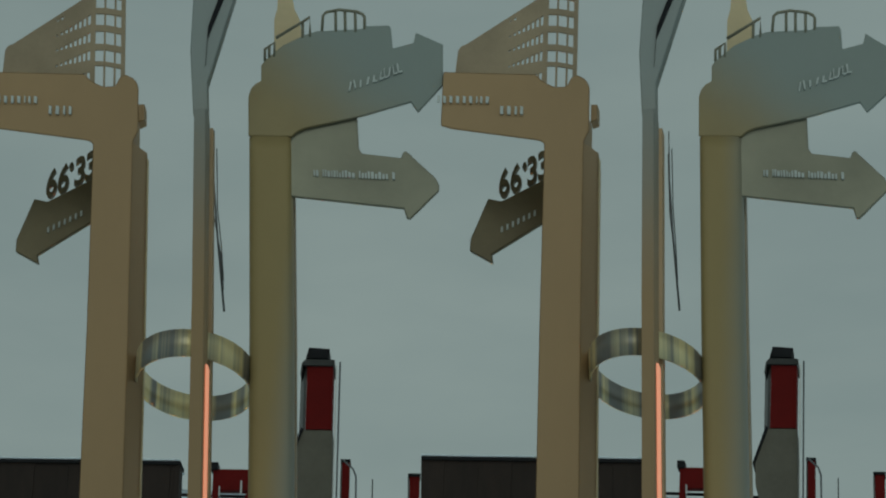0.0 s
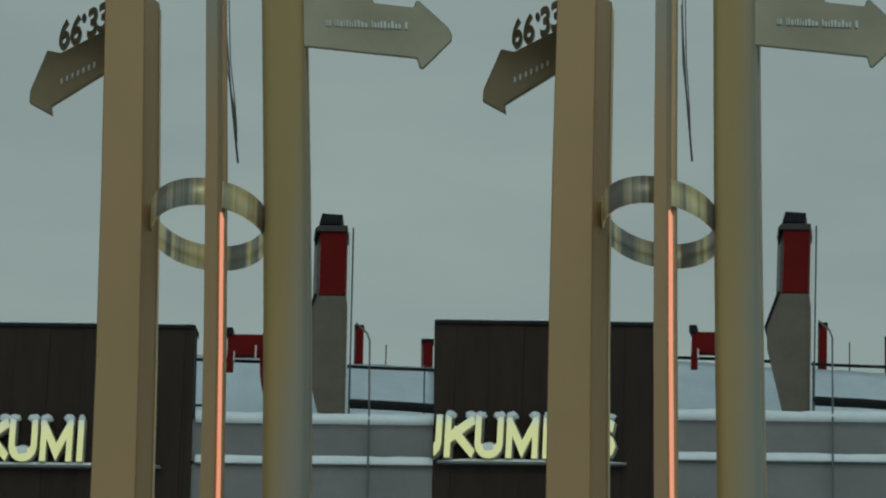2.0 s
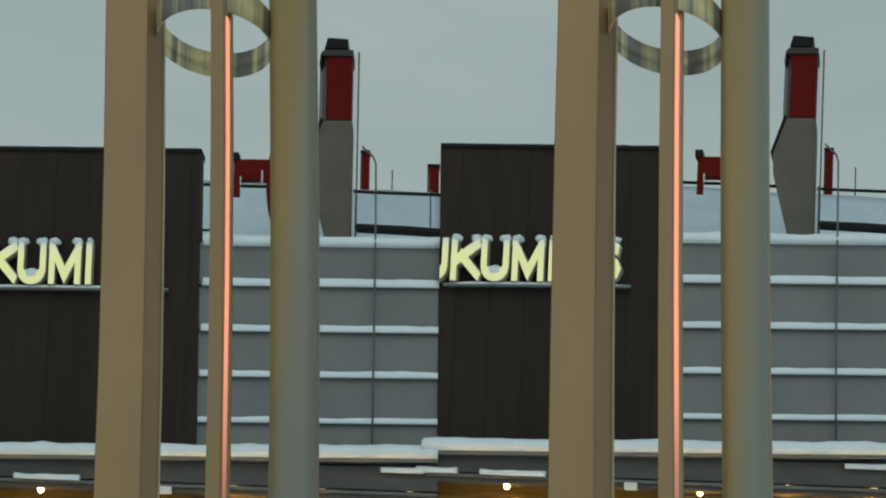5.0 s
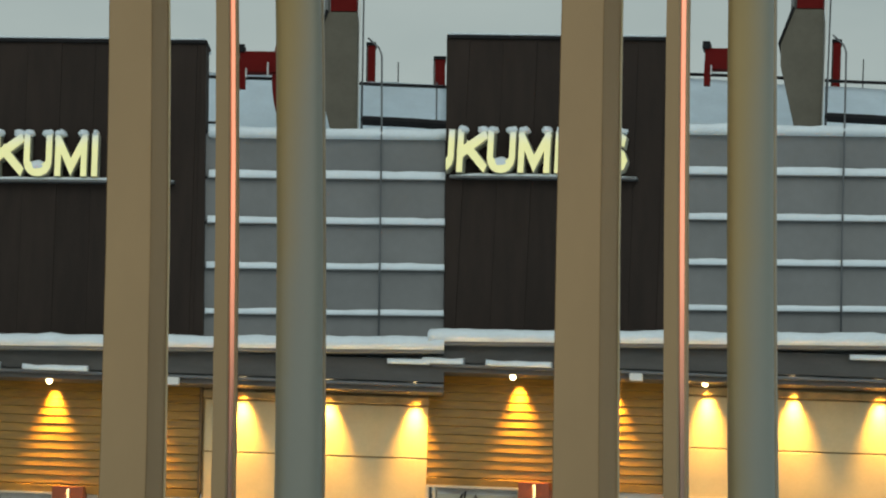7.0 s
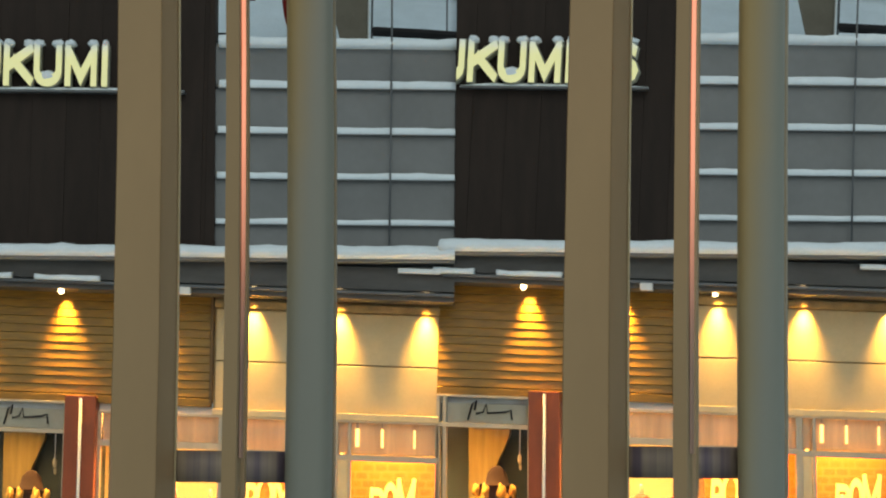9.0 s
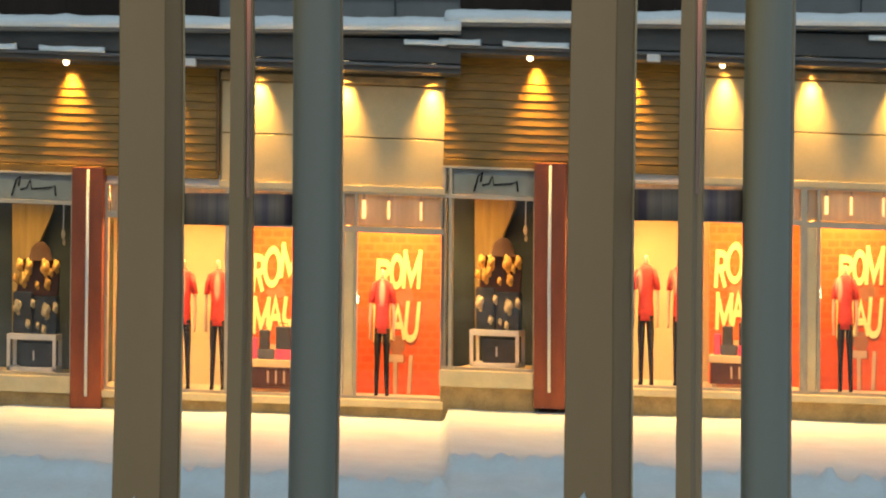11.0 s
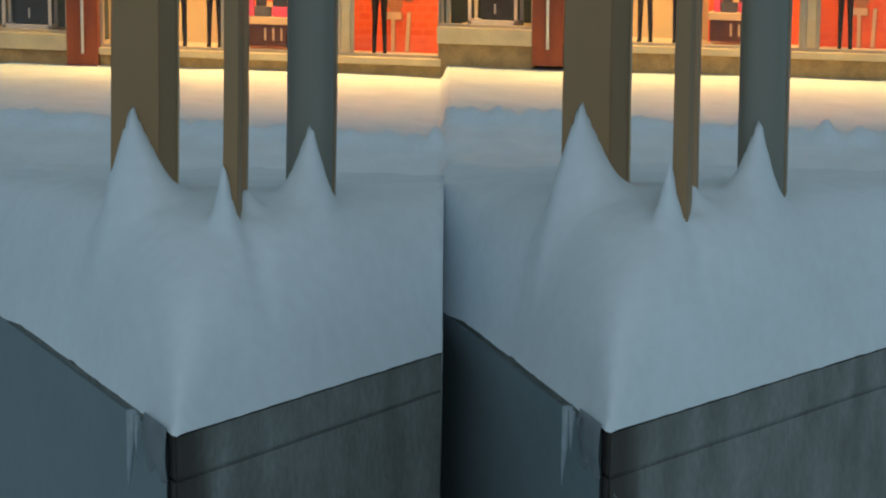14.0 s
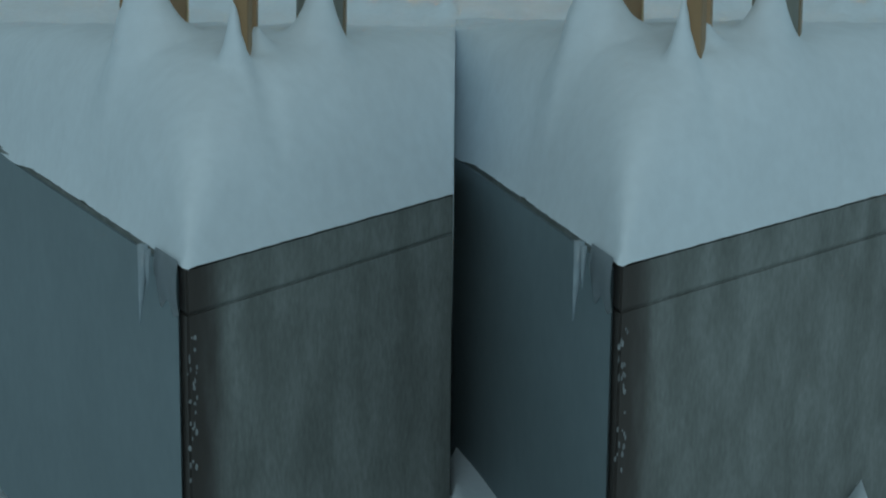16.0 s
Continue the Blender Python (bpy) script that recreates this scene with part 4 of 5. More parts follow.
def build_unit(side):
    s = shift(side, 24, 4.5)
    up_lo, up_hi = (-7.6, SEAM) if side < 0 else (SEAM - s.x, 7.6 - s.x)             # local reach of the upper walls
    lo_x, hi_x = (-7.6, SEAM_LOW) if side < 0 else (SEAM_LOW - s.x, 7.6 - s.x)         # and of the shop front

    def put(bm, sloped=False):
        if sloped:
            for v in bm.verts:
                v.co.z += SLOPE * (v.co.x + 2.6)
        for v in bm.verts:
            v.co.x += s.x + (0.235 * (v.co.y - 24 + math.hypot(24, v.co.z - 2.2) - 24.11) if side > 0 else 0)
            v.co.z += s.z + (0.0044 * (v.co.y - 24) if side > 0 else 0)
        return bm

    def clip(a, b):
        return max(a, lo_x), min(b, hi_x)

    def trim(bm):
        return cut_side(bm, side, SEAM) if side > 0 else bm

    # dark upper wall of ribbed sheets
    wall = tagged(new("wall_dark"), "dark brown ribbed metal cladding", "wall", kind="structure")
    wall.location = s
    x = up_lo - (0.3 if side > 0 else 0)
    w_end = -2.93
    k = 0
    while x < w_end - 0.02:
        e = min(x + 0.42, w_end)
        part("cladding_sheet", trim(put(box_bm(x + 0.0015, e - 0.0015, 24.0 + 0.006 * (k % 2), 24.3, 4.7, 8.56))), CLAD, wall)
        x, k = e, k + 1
    lean = -0.07
    part("end_sheet", put(prism_bm([(-2.928, 4.7), (-2.80, 4.7), (-2.80 + lean, 8.56), (-2.928, 8.56)], 23.99, 24.32)), CLAD, wall)
    part("flashing", trim(put(box_bm(up_lo - 0.3, -2.79 + lean, 23.96, 24.4, 8.56, 8.60))), BLACKMETAL, wall)
    solo("snow_ridge", trim(put(drift_bm(up_lo - 0.3, -2.82 + lean, 23.99, 24.7, 8.60, 0.045, 3 + side, 0.12))), SNOW, "thin snow along the dark wall's top", "snow", "snow on the roofs", smooth=True)

    # grey panelled wall with snow on every ledge
    grey = tagged(new("wall_grey"), "light grey horizontal metal panels with snowy ledges", "wall", kind="structure")
    grey.location = s
    rows = [(6.90, 7.42), (6.335, 6.86), (5.775, 6.295), (5.215, 5.735), (4.75, 5.175)]
    cuts = [-2.89, -0.672, up_hi]
    part("backing", put(box_bm(-2.90, up_hi, 24.10, 24.3, 4.7, 7.45)), GREYDARK, grey)
    for z0, z1 in rows:
        for a, b in zip(cuts, cuts[1:]):
            if b - a > 0.03:
                part("panel", put(box_bm(a + 0.005, b - 0.005, 24.04, 24.10, z0, z1, 0.006)), GREY, grey)
    for i, (z, deep) in enumerate(((6.86, 0.105), (6.295, 0.088), (5.735, 0.082), (5.175, 0.072))):
        part("ledge", put(box_bm(-2.80, up_hi, 23.96, 24.10, z + 0.002, z + 0.018)), GREY, grey)
        part("ledge_snow", put(drift_bm(-2.79, up_hi - 0.005, 23.955, 24.06, z + 0.010, deep, i * 3 + side, 0.10)), SNOW, grey, "snow on the ledge", True)
    solo("parapet_snow", put(drift_bm(-2.80, up_hi, 23.93, 24.8, 7.38, 0.15, 7 + side, 0.12)), SNOW, "thick snow along the grey wall's parapet", "snow", "snow on the roofs", smooth=True)
    pipe = [(-0.672, 23.93, 4.9), (-0.672, 23.93, 6.0), (-0.675, 23.93, 7.6), (-0.685, 23.93, 8.42), (-0.72, 23.95, 8.52), (-0.86, 24.0, 8.66)]
    solo("roof_pipe", put(tube_bm(pipe, 0.012, 8)), GREYDARK, "thin grey pipe up the wall and over the roof", "pipe", "wall pipes", smooth=True)

    # low roof behind the parapet, and the snowy slope of the next roof beyond it
    x0, x1 = (-2.79, SEAM) if side < 0 else (-2.79 + s.x, 8.2)
    def roof_sheet(x0, x1, y0, y1, z0, z1, seed):
        b = bmesh.new()
        grid = [[b.verts.new((x0 + (x1 - x0) * i / 20, y0 + (y1 - y0) * j / 10, s.z + z0 + (z1 - z0) * j / 10 + 0.035 * noise.noise(Vector((i * 0.4, j * 0.5, seed))))) for j in range(11)] for i in range(21)]
        for p, q in zip(grid, grid[1:]):
            for j in range(10):
                b.faces.new((p[j], q[j], q[j + 1], p[j + 1]))
        bmesh.ops.solidify(b, geom=b.faces[:], thickness=0.15)
        return b

    solo("roof_snow", roof_sheet(x0, x1, 24.3, 31.2, 7.3, 8.55, 2 + side), SNOW, "snow-covered low roof behind the parapet", "roof", kind="structure", smooth=True)
    b = roof_sheet(-4.6 if side < 0 else 0.22, 0.20 if side < 0 else 10.5, 31.2, 34.0, 8.5, 10.53, 6 + side)
    back = roof_sheet(-4.6 if side < 0 else 0.22, 0.20 if side < 0 else 10.5, 34.0, 36.5, 10.53, 9.3, 6 + side)
    b = join_bm(b, back)
    for v in b.verts:
        v.co.z -= 0.045 * (v.co.x - s.x + 1.2)
    solo("roof_snow", b, SNOW, "snow-covered slopes of the roof beyond", "roof", kind="structure", smooth=True)

    # raised letters with snow on their tops
    for ch, a, e in (("U", -5.80, -5.45), ("K", -5.405, -5.05), ("U", -5.036, -4.70), ("M", -4.655, -4.272), ("I", -4.215, -4.13), ("S", -3.68, -3.33)):
        base = Vector(((a + e) / 2, 23.9, 6.80)) + s
        let = thing("sign_letter", tuple(base), "lit cream-yellow raised sign letter capped with snow", "sign letter", "roof sign letters")
        part("face", trim(put(glyph_bm(ch, a, e, 6.83, 7.37, 23.80, 0.02, 0.068))), LETTER, let)
        part("can", trim(put(glyph_bm(ch, a - 0.008, e + 0.008, 6.822, 7.378, 23.825, 0.16, 0.08))), LETTERSIDE, let, "grey letter side")
        caps = [(a + 0.01, e - 0.01)] if ch in "SI" else [(a - 0.01, a + 0.11), (e - 0.12, e + 0.01)]
        for p, q in caps:
            if p > up_lo:
                part("snow_top", put(blob_bm(((p + q) / 2, 23.87, 7.372), ((q - p) / 2 + 0.006, 0.095, 0.052), q, 0.3, 3)), SNOW, let, "snow on top of the letter", True)
        if ch in "U":
            part("snow_fill", trim(put(blob_bm(((a + e) / 2, 23.86, 6.965), ((e - a) / 2 - 0.06, 0.08, 0.075), a, 0.25, 3))), SNOW, let, "snow lying in the letter", True)
    a, e = max(-5.9, up_lo), -3.2
    solo("sign_rail", put(box_bm(a, e, 23.86, 23.98, 6.775, 6.80)), GREYDARK, "grey rail under the sign letters", "sign rail", "sign rails")
    solo("rail_snow", put(rough_snow_bm(a, e, 23.85, 23.97, 6.80, 0.045, 2, 0.05)), SNOW, "snow on the sign rail", "snow", "snow on the roofs", smooth=True)

    # canopy: snow-laden ledge, dark fascia, gutter and small lamps
    can = tagged(new("canopy"), "long dark canopy with a white edge, deep in snow", "canopy", kind="structure")
    can.location = s
    part("edge", put(box_bm(up_lo, up_hi, 23.25, 24.0, 4.66, 4.70, 0.008)), GREY, can)
    part("fascia", put(box_bm(up_lo, up_hi, 23.45, 24.0, 4.40, 4.66), True), FASCIA, can)
    part("gutter", put(box_bm(up_lo, up_hi, 23.38, 23.46, 4.335, 4.372, 0.01), True), GREYDARK, can)
    part("soffit", put(box_bm(up_lo, up_hi, 23.45, 24.1, 4.28, 4.335), True), FASCIA, can)
    solo("canopy_snow", put(drift_bm(up_lo, up_hi, 23.18, 24.0, 4.695, 0.165, 1 + side, 0.09, 0.2)), SNOW, "deep snow lying along the canopy", "snow", "snow on the canopies", smooth=True)
    for a, e in ((-5.6, -5.12), (-4.85, -4.08), (-0.55, 0.6)):
        a, e = clip(a, e)
        if e - a > 0.1:
            solo("gutter_snow", put(drift_bm(a, e, 23.33, 23.46, 4.37 if a < -1 else 4.60, 0.065, a, 0.06, 0.3), True), SNOW, "strip of snow on the gutter", "snow", "snow on the canopies", smooth=True)
    solo("junction_box", put(box_bm(-3.15, -3.0, 23.33, 23.44, 4.25, 4.34, 0.01), True), WHITE, "small white box under the canopy", "junction box", "junction boxes")

    # slatted brown section
    slats = tagged(new("wall_slats"), "brown horizontal timber slats lit from above", "wall", kind="structure")
    slats.location = s
    part("backing", put(box_bm(lo_x, -2.80, 24.06, 24.2, 3.02, 4.30), True), SLATGAP, slats)
    z = 3.06
    while z < 4.26:
        b = put(box_bm(lo_x, -2.82, 23.985, 24.06, z, z + 0.099, 0.005), True)
        for v in b.verts:
            if v.co.z > z + 0.045 + SLOPE * (v.co.x - s.x + 2.6) + s.z:
                v.co.y += 0.011
        part("slat", b, SLAT, slats)
        z += 0.1025
    part("frame", put(box_bm(-2.822, -2.785, 23.95, 24.15, 3.0, 4.29, 0.005), True), SLATGAP, slats)
    part("sill", put(box_bm(lo_x, -2.80, 23.97, 24.15, 2.95, 3.05, 0.008), True), SLAT, slats)

    # beige cladding
    bei = tagged(new("wall_beige"), "beige panels washed by warm downlights", "wall", kind="structure")
    bei.location = s
    for a, e in ((-2.76, -2.60), (-2.595, hi_x)):
        part("panel", put(box_bm(a + 0.003, e - 0.003, 24.0, 24.15, 3.525, 4.14, 0.005), True), BEIGE, bei)
        part("panel", put(box_bm(a + 0.003, e - 0.003, 24.0, 24.15, 2.93, 3.508, 0.005), True), BEIGE, bei)
    part("backing", put(box_bm(-2.78, hi_x, 24.03, 24.2, 2.88, 4.30), True), STONE, bei)
    part("top_trim", put(box_bm(-2.78, hi_x, 23.965, 24.10, 4.16, 4.25, 0.006), True), STONE, bei)
    part("sill", put(box_bm(-2.78, hi_x, 23.93, 24.12, 2.855, 2.935, 0.008), True), CREAM, bei)

    # pillar with a pale tube
    pil = thing("pillar", tuple(Vector((-4.33, 24, 0.1)) + s), "red-brown metal pillar with a slim white tube", "pillar", "pillars")
    part("casing", put(box_bm(-4.53, -4.155, 23.80, 24.3, 0.08, 3.03, 0.01), True), RUST, pil)
    part("tube", put(tube_bm([(-4.335, 23.77, 0.28), (-4.333, 23.77, 1.6), (-4.331, 23.77, 3.0)], 0.019, 10), True), WHITE, pil, "pale slim tube", True)

    # stone base
    base = tagged(new("shop_base"), "low stone base under the shop windows", "wall base", kind="structure")
    base.location = s
    a, e = clip(lo_x, -4.53)
    if e > a:
        part("course", put(box_bm(a, e, 23.9, 24.2, -0.1, 0.30, 0.01), True), STONE, base)
        part("ledge", put(box_bm(a, e, 23.82, 24.2, 0.302, 0.50, 0.012), True), CREAM, base)
    part("course", put(box_bm(-4.155, hi_x, 23.9, 24.2, -0.1, 0.27, 0.01), True), STONE, base)
    part("ledge", put(box_bm(-4.155, hi_x, 23.82, 24.2, 0.272, 0.36, 0.012), True), CREAM, base)

    # windows
    def window(a, e, z0, zt, zb, z1, mullions, label):
        a, e = clip(a, e)
        w = thing("window", tuple(Vector(((a + e) / 2, 24, z0)) + s), label, "shop window", "shop windows", "structure")
        for q in [a + 0.02, e - 0.02] + mullions:
            if a <= q <= e:
                part("mullion", put(box_bm(q - 0.02, q + 0.02, 23.96, 24.05, z0, z1, 0.004), True), ALU, w)
        for q0, q1 in ((z0, z0 + 0.035), (zt, zb), (z1 - 0.03, z1)):
            part("rail", put(box_bm(a, e, 23.955, 24.045, q0, q1, 0.004), True), ALU, w)
        for q0, q1 in ((z0 + 0.035, zt), (zb, z1 - 0.03)):
            pane = part("pane", put(box_bm(a + 0.03, e - 0.03, 24.0, 24.006, q0, q1), True), GLASS, w)
            pane.visible_shadow = False
        return w

    if -4.53 - lo_x > 0.2:
        window(lo_x, -4.53, 0.50, 2.57, 2.62, 2.96, [-5.57], "aluminium shop window with a script sign in the transom")
    window(-4.155, -2.66, 0.36, 2.44, 2.52, 2.86, [], "aluminium shop window with mannequins behind")
    window(-2.66, -1.30, 0.36, 2.39, 2.46, 2.86, [], "aluminium shop window with a red poster behind")
    w3 = window(-1.30, hi_x, 0.36, 2.37, 2.44, 2.86, [-1.12], "aluminium shop window with a mannequin and red poster behind")
    part("side_panel", put(box_bm(-1.255, -1.145, 23.968, 24.03, 0.396, 2.369, 0.004), True), CREAM, w3, "pale cream side panel")

    # interior: floor, back wall, ceiling, partitions
    in_lo = lo_x - 0.45 if side > 0 else lo_x
    solo("shop_floor", put(box_bm(lo_x, hi_x, 24.2, 27.2, 0.20, 0.36), True), SHOPFLOOR, "pale shop floor", "floor", kind="structure")
    solo("shop_ceiling", put(box_bm(lo_x, hi_x, 24.06, 27.2, 2.86, 2.95), True), WHITE, "white shop ceiling", "ceiling", kind="structure")
    solo("shop_back_wall", put(box_bm(-4.3, hi_x, 25.45, 25.55, 0.3, 2.9), True), YELLOWWALL, "plain warm yellow back wall", "wall", kind="structure")
    if side < 0 or lo_x < -4.4:
        solo("shop_back_wall", put(box_bm(in_lo, -4.4, 25.6, 25.7, 0.3, 2.9), True), TEALWALL, "dark teal back wall", "wall", kind="structure")
    solo("shop_partition", put(box_bm(-4.42, -4.3, 24.06, 25.6, 0.3, 2.9), True), TEALWALL, "dark dividing wall", "wall", kind="structure")
    solo("shop_partition", put(box_bm(-1.36, -1.24, 24.10, 25.45, 0.36, 2.86), True), CREAM, "cream dividing wall", "wall", kind="structure")

    solo("transom_board", put(box_bm(-4.10, hi_x, 24.056, 24.060, 2.46, 2.84), True), TRANSOM, "milky film added behind the transom glass for its warm glow", "board", "transom boards")

    # reflections in the transom glass, put in as glowing strips on holders
    for x, w in ((-1.03, 0.022), (-0.73, 0.014), (-0.34, 0.011)):
        tl = thing("transom_glint", tuple(Vector((x, 24.04, 2.50)) + s), "glowing strip put in for a reflection in the transom glass", "lamp", "transom lamps")
        part("tube", put(box_bm(x - w, x + w, 24.028, 24.044, 2.54 - SLOPE * 0, 2.76, 0.006), True), GLINTGLOW, tl)
        part("holder", put(box_bm(x - w * 0.7, x + w * 0.7, 24.030, 24.054, 2.76, 2.83), True), ALU, tl)

    # posters on red brick print
    def poster(a, e, y, z0, z1, letters, blots, label):
        a, e = clip(a, e)
        p = thing("poster", tuple(Vector(((a + e) / 2, y, z0)) + s), label, "poster", "posters")
        part("sheet", put(box_bm(a, e, y, y + 0.02, z0, z1), True), BRICK, p)
        for k, (ch, c0, c1, q0, q1, material, tilt) in enumerate(letters):
            if c1 < e and c0 > a:
                for nm, mt, dy, g, pen in (("letter_shade", POSTERSHADE, 0.008, 0.012, 0.056), ("letter", material, 0.018 + 0.005 * (k % 2), 0.0, 0.046)):
                    b = glyph_bm(ch, c0 - g * 0.4, c1 + g * 1.6, q0 - g * 2.5, q1 + g * 0.6, y - dy, 0.004, pen)
                    for v in b.verts:
                        v.co.x += tilt * (v.co.z - (q0 + q1) / 2)
                        v.co.z += 0.012 * noise.noise(Vector((v.co.x * 9, v.co.z * 5, k)))
                    part(nm, put(b, True), mt, p)
        for c0, c1, q0, q1 in blots:
            ring = [((c0 + c1) / 2 + (c1 - c0) / 2 * math.cos(t) * (1 + 0.2 * noise.noise(Vector((t * 2, c0, 1)))), (q0 + q1) / 2 + (q1 - q0) / 2 * math.sin(t) * (1 + 0.2 * noise.noise(Vector((t * 2, q0, 5))))) for t in (2 * math.pi * k / 20 for k in range(20))]
            part("blot", put(prism_bm(ring, y - 0.006, y - 0.002), True), POSTERBLOT, p, "brown painted blot")

    poster(-2.56, -1.42, 25.1, 0.36, 2.42, [("R", -2.478, -2.325, 1.57, 2.06, POSTERTEXT, 0.05), ("O", -2.340, -2.112, 1.63, 2.165, POSTERTEXT, 0.04), ("M", -2.122, -1.87, 1.755, 2.22, POSTERTEXT, 0.08),
                                            ("M", -2.468, -2.25, 1.04, 1.53, POSTERTEXT, 0.03), ("A", -2.272, -2.09, 1.08, 1.56, POSTERTEXT, 0.0), ("U", -2.09, -1.91, 1.15, 1.54, POSTERTEXT, 0.1),
                                            ("T", -2.36, -2.16, 0.42, 0.92, POSTERPALE, 0.0), ("I", -2.14, -2.05, 0.42, 0.92, POSTERPALE, 0.03)],
           [(-2.30, -2.06, 1.50, 1.66)], "red brick-print poster with yellow hand-drawn letters")
    poster(-1.16, hi_x, 24.9, 0.30, 2.40, [("R", -0.905, -0.725, 1.665, 2.05, POSTERTEXT, 0.05), ("O", -0.735, -0.556, 1.67, 2.13, POSTERTEXT, 0.03), ("M", -0.572, -0.34, 1.68, 2.185, POSTERTEXT, 0.05),
                                           ("M", -0.935, -0.72, 0.995, 1.49, POSTERTEXT, 0.0), ("A", -0.728, -0.525, 1.035, 1.52, POSTERTEXT, 0.0), ("U", -0.545, -0.36, 1.01, 1.54, POSTERTEXT, 0.08),
                                           ("T", -0.762, -0.55, 0.365, 0.86, POSTERPALE, 0.0), ("I", -0.53, -0.41, 0.37, 0.865, POSTERPALE, 0.05)],
           [(-0.646, -0.436, 1.47, 1.73), (-0.727, -0.53, 0.84, 1.10)], "red brick-print poster with yellow hand-drawn letters")

    # mannequins, each one plain figure
    def mannequin(x, y, z0, h, lean=0.0):
        k = h / 1.62
        w = 0.5
        def ring(cx, cy, rx, ry, z, n=12):
            return [(x + cx * w * k + rx * w * k * math.cos(2 * math.pi * i / n), y + cy + ry * k * math.sin(2 * math.pi * i / n), z0 + z * k) for i in range(n)]
        shirt = loft_bm([ring(0, 0, 0.19, 0.12, 0.74), ring(0, 0, 0.185, 0.12, 0.85), ring(0, 0, 0.165, 0.11, 1.00), ring(0, 0, 0.185, 0.12, 1.16), ring(0, 0, 0.215, 0.11, 1.28), ring(0, 0, 0.19, 0.09, 1.35), ring(0, 0, 0.07, 0.06, 1.39)])
        sleeves = [loft_bm([ring(sg * 0.17, 0, 0.07, 0.07, 1.34), ring(sg * 0.235, 0, 0.075, 0.075, 1.22), ring(sg * 0.265, 0, 0.07, 0.07, 1.10)]) for sg in (-1, 1)]
        arms = [loft_bm([ring(sg * 0.262, 0, 0.042, 0.042, 1.12), ring(sg * 0.285, -0.02, 0.037, 0.037, 0.92), ring(sg * 0.275, -0.05, 0.028, 0.028, 0.74), ring(sg * 0.27, -0.06, 0.035, 0.02, 0.66)]) for sg in (-1, 1)]
        legs = [loft_bm([ring(sg * 0.09, 0, 0.095, 0.10, 0.80), ring(sg * 0.105, 0, 0.085, 0.09, 0.60), ring(sg * 0.11, 0, 0.062, 0.07, 0.40), ring(sg * 0.12, 0, 0.055, 0.06, 0.20), ring(sg * 0.125, 0, 0.045, 0.05, 0.05), ring(sg * 0.13, -0.03, 0.05, 0.10, 0.0)]) for sg in (-1, 1)]
        neck = loft_bm([ring(0, 0, 0.06, 0.06, 1.36), ring(0, 0, 0.05, 0.05, 1.46), ring(0, 0, 0.035, 0.035, 1.50)])
        out = bmesh.new()
        for idx, group in ((0, [shirt] + sleeves), (1, legs), (2, arms + [neck])):
            for q in group:
                for f in q.faces:
                    f.material_index = idx
                    f.smooth = True
                me = bpy.data.meshes.new("tmp")
                q.to_mesh(me)
                out.from_mesh(me)
                bpy.data.meshes.remove(me)
                q.free()
        put(out, True)
        bb = Vector((x, y, z0 + SLOPE * (x + 2.6))) + s
        out.transform(Matrix.Translation(-bb))
        ob = new("mannequin", mesh_of("mannequin", out, SHIRT))
        ob.data.materials.append(BLACKCLOTH)
        ob.data.materials.append(SKIN)
        ob.location = bb
        tagged(ob, "headless shop mannequin in red shirt and black trousers", "mannequin", "mannequins")

    mannequin(-3.27, 24.5, 0.37, 1.72)
    mannequin(-2.84, 24.5, 0.37, 1.72)
    mannequin(-0.81, 24.5, 0.37, 1.68)

    # display in the red window: low table with boxes
    tb = thing("display_table", tuple(Vector((-2.2, 24.8, 0.36)) + s), "low pale display table in the shop window", "table", "display tables")
    part("tabletop", put(box_bm(-2.50, -1.90, 24.50, 25.0, 0.665, 0.755, 0.008), True), CREAM, tb)
    for lx in (-2.46, -1.94):
        for ly in (24.62, 24.95):
            part("leg", put(box_bm(lx - 0.012, lx + 0.012, ly - 0.015, ly + 0.015, 0.36, 0.665), True), WHITE, tb)
    part("front_panel", put(box_bm(-2.48, -1.92, 24.54, 24.56, 0.40, 0.664), True), BROWNGOODS, tb, "brown front panel")
    for lx in (-2.22, -2.12, -2.02):
        part("stripe", put(box_bm(lx - 0.012, lx + 0.012, 24.534, 24.54, 0.47, 0.62), True), CREAM, tb, "pale stripe")
    for x0, x1, z0, z1, m_, nm, lab in ((-2.44, -2.36, 0.757, 1.02, PINK, "gift_box", "pink upright box"), (-2.355, -2.155, 0.757, 0.885, GREYDARK, "gift_box", "grey-green box"), (-2.336, -2.21, 0.887, 1.117, DARKGOODS, "bag", "dark bag"),
                                        (-2.139, -1.945, 0.757, 0.885, PINK, "gift_box", "pink box"), (-2.132, -1.951, 0.887, 1.169, DARKGOODS, "bag", "dark bag")):
        y0 = 24.58
        on = "standing on a box on the display table" if nm == "bag" else "standing on the display table"
        g = thing(nm, tuple(Vector(((x0 + x1) / 2, y0, z0)) + s), lab + " " + on, "bag" if nm == "bag" else "box", "goods on display")
        part("body", put(box_bm(x0, x1, y0, y0 + 0.14, z0, z1, 0.012), True), m_, g)
        if nm == "bag":
            part("handle", put(tube_bm([(x0 + 0.03, y0 + 0.06, z1 - 0.01), (x0 + 0.04, y0 + 0.06, z1 + 0.04), (x1 - 0.04, y0 + 0.06, z1 + 0.04), (x1 - 0.03, y0 + 0.06, z1 - 0.01)], 0.006, 6), True), BLACKCLOTH, g, "", True)
    lamp = put(blob_bm((-1.11, 24.10, 1.55), (0.022, 0.03, 0.055), 2, 0.05, 2), True)
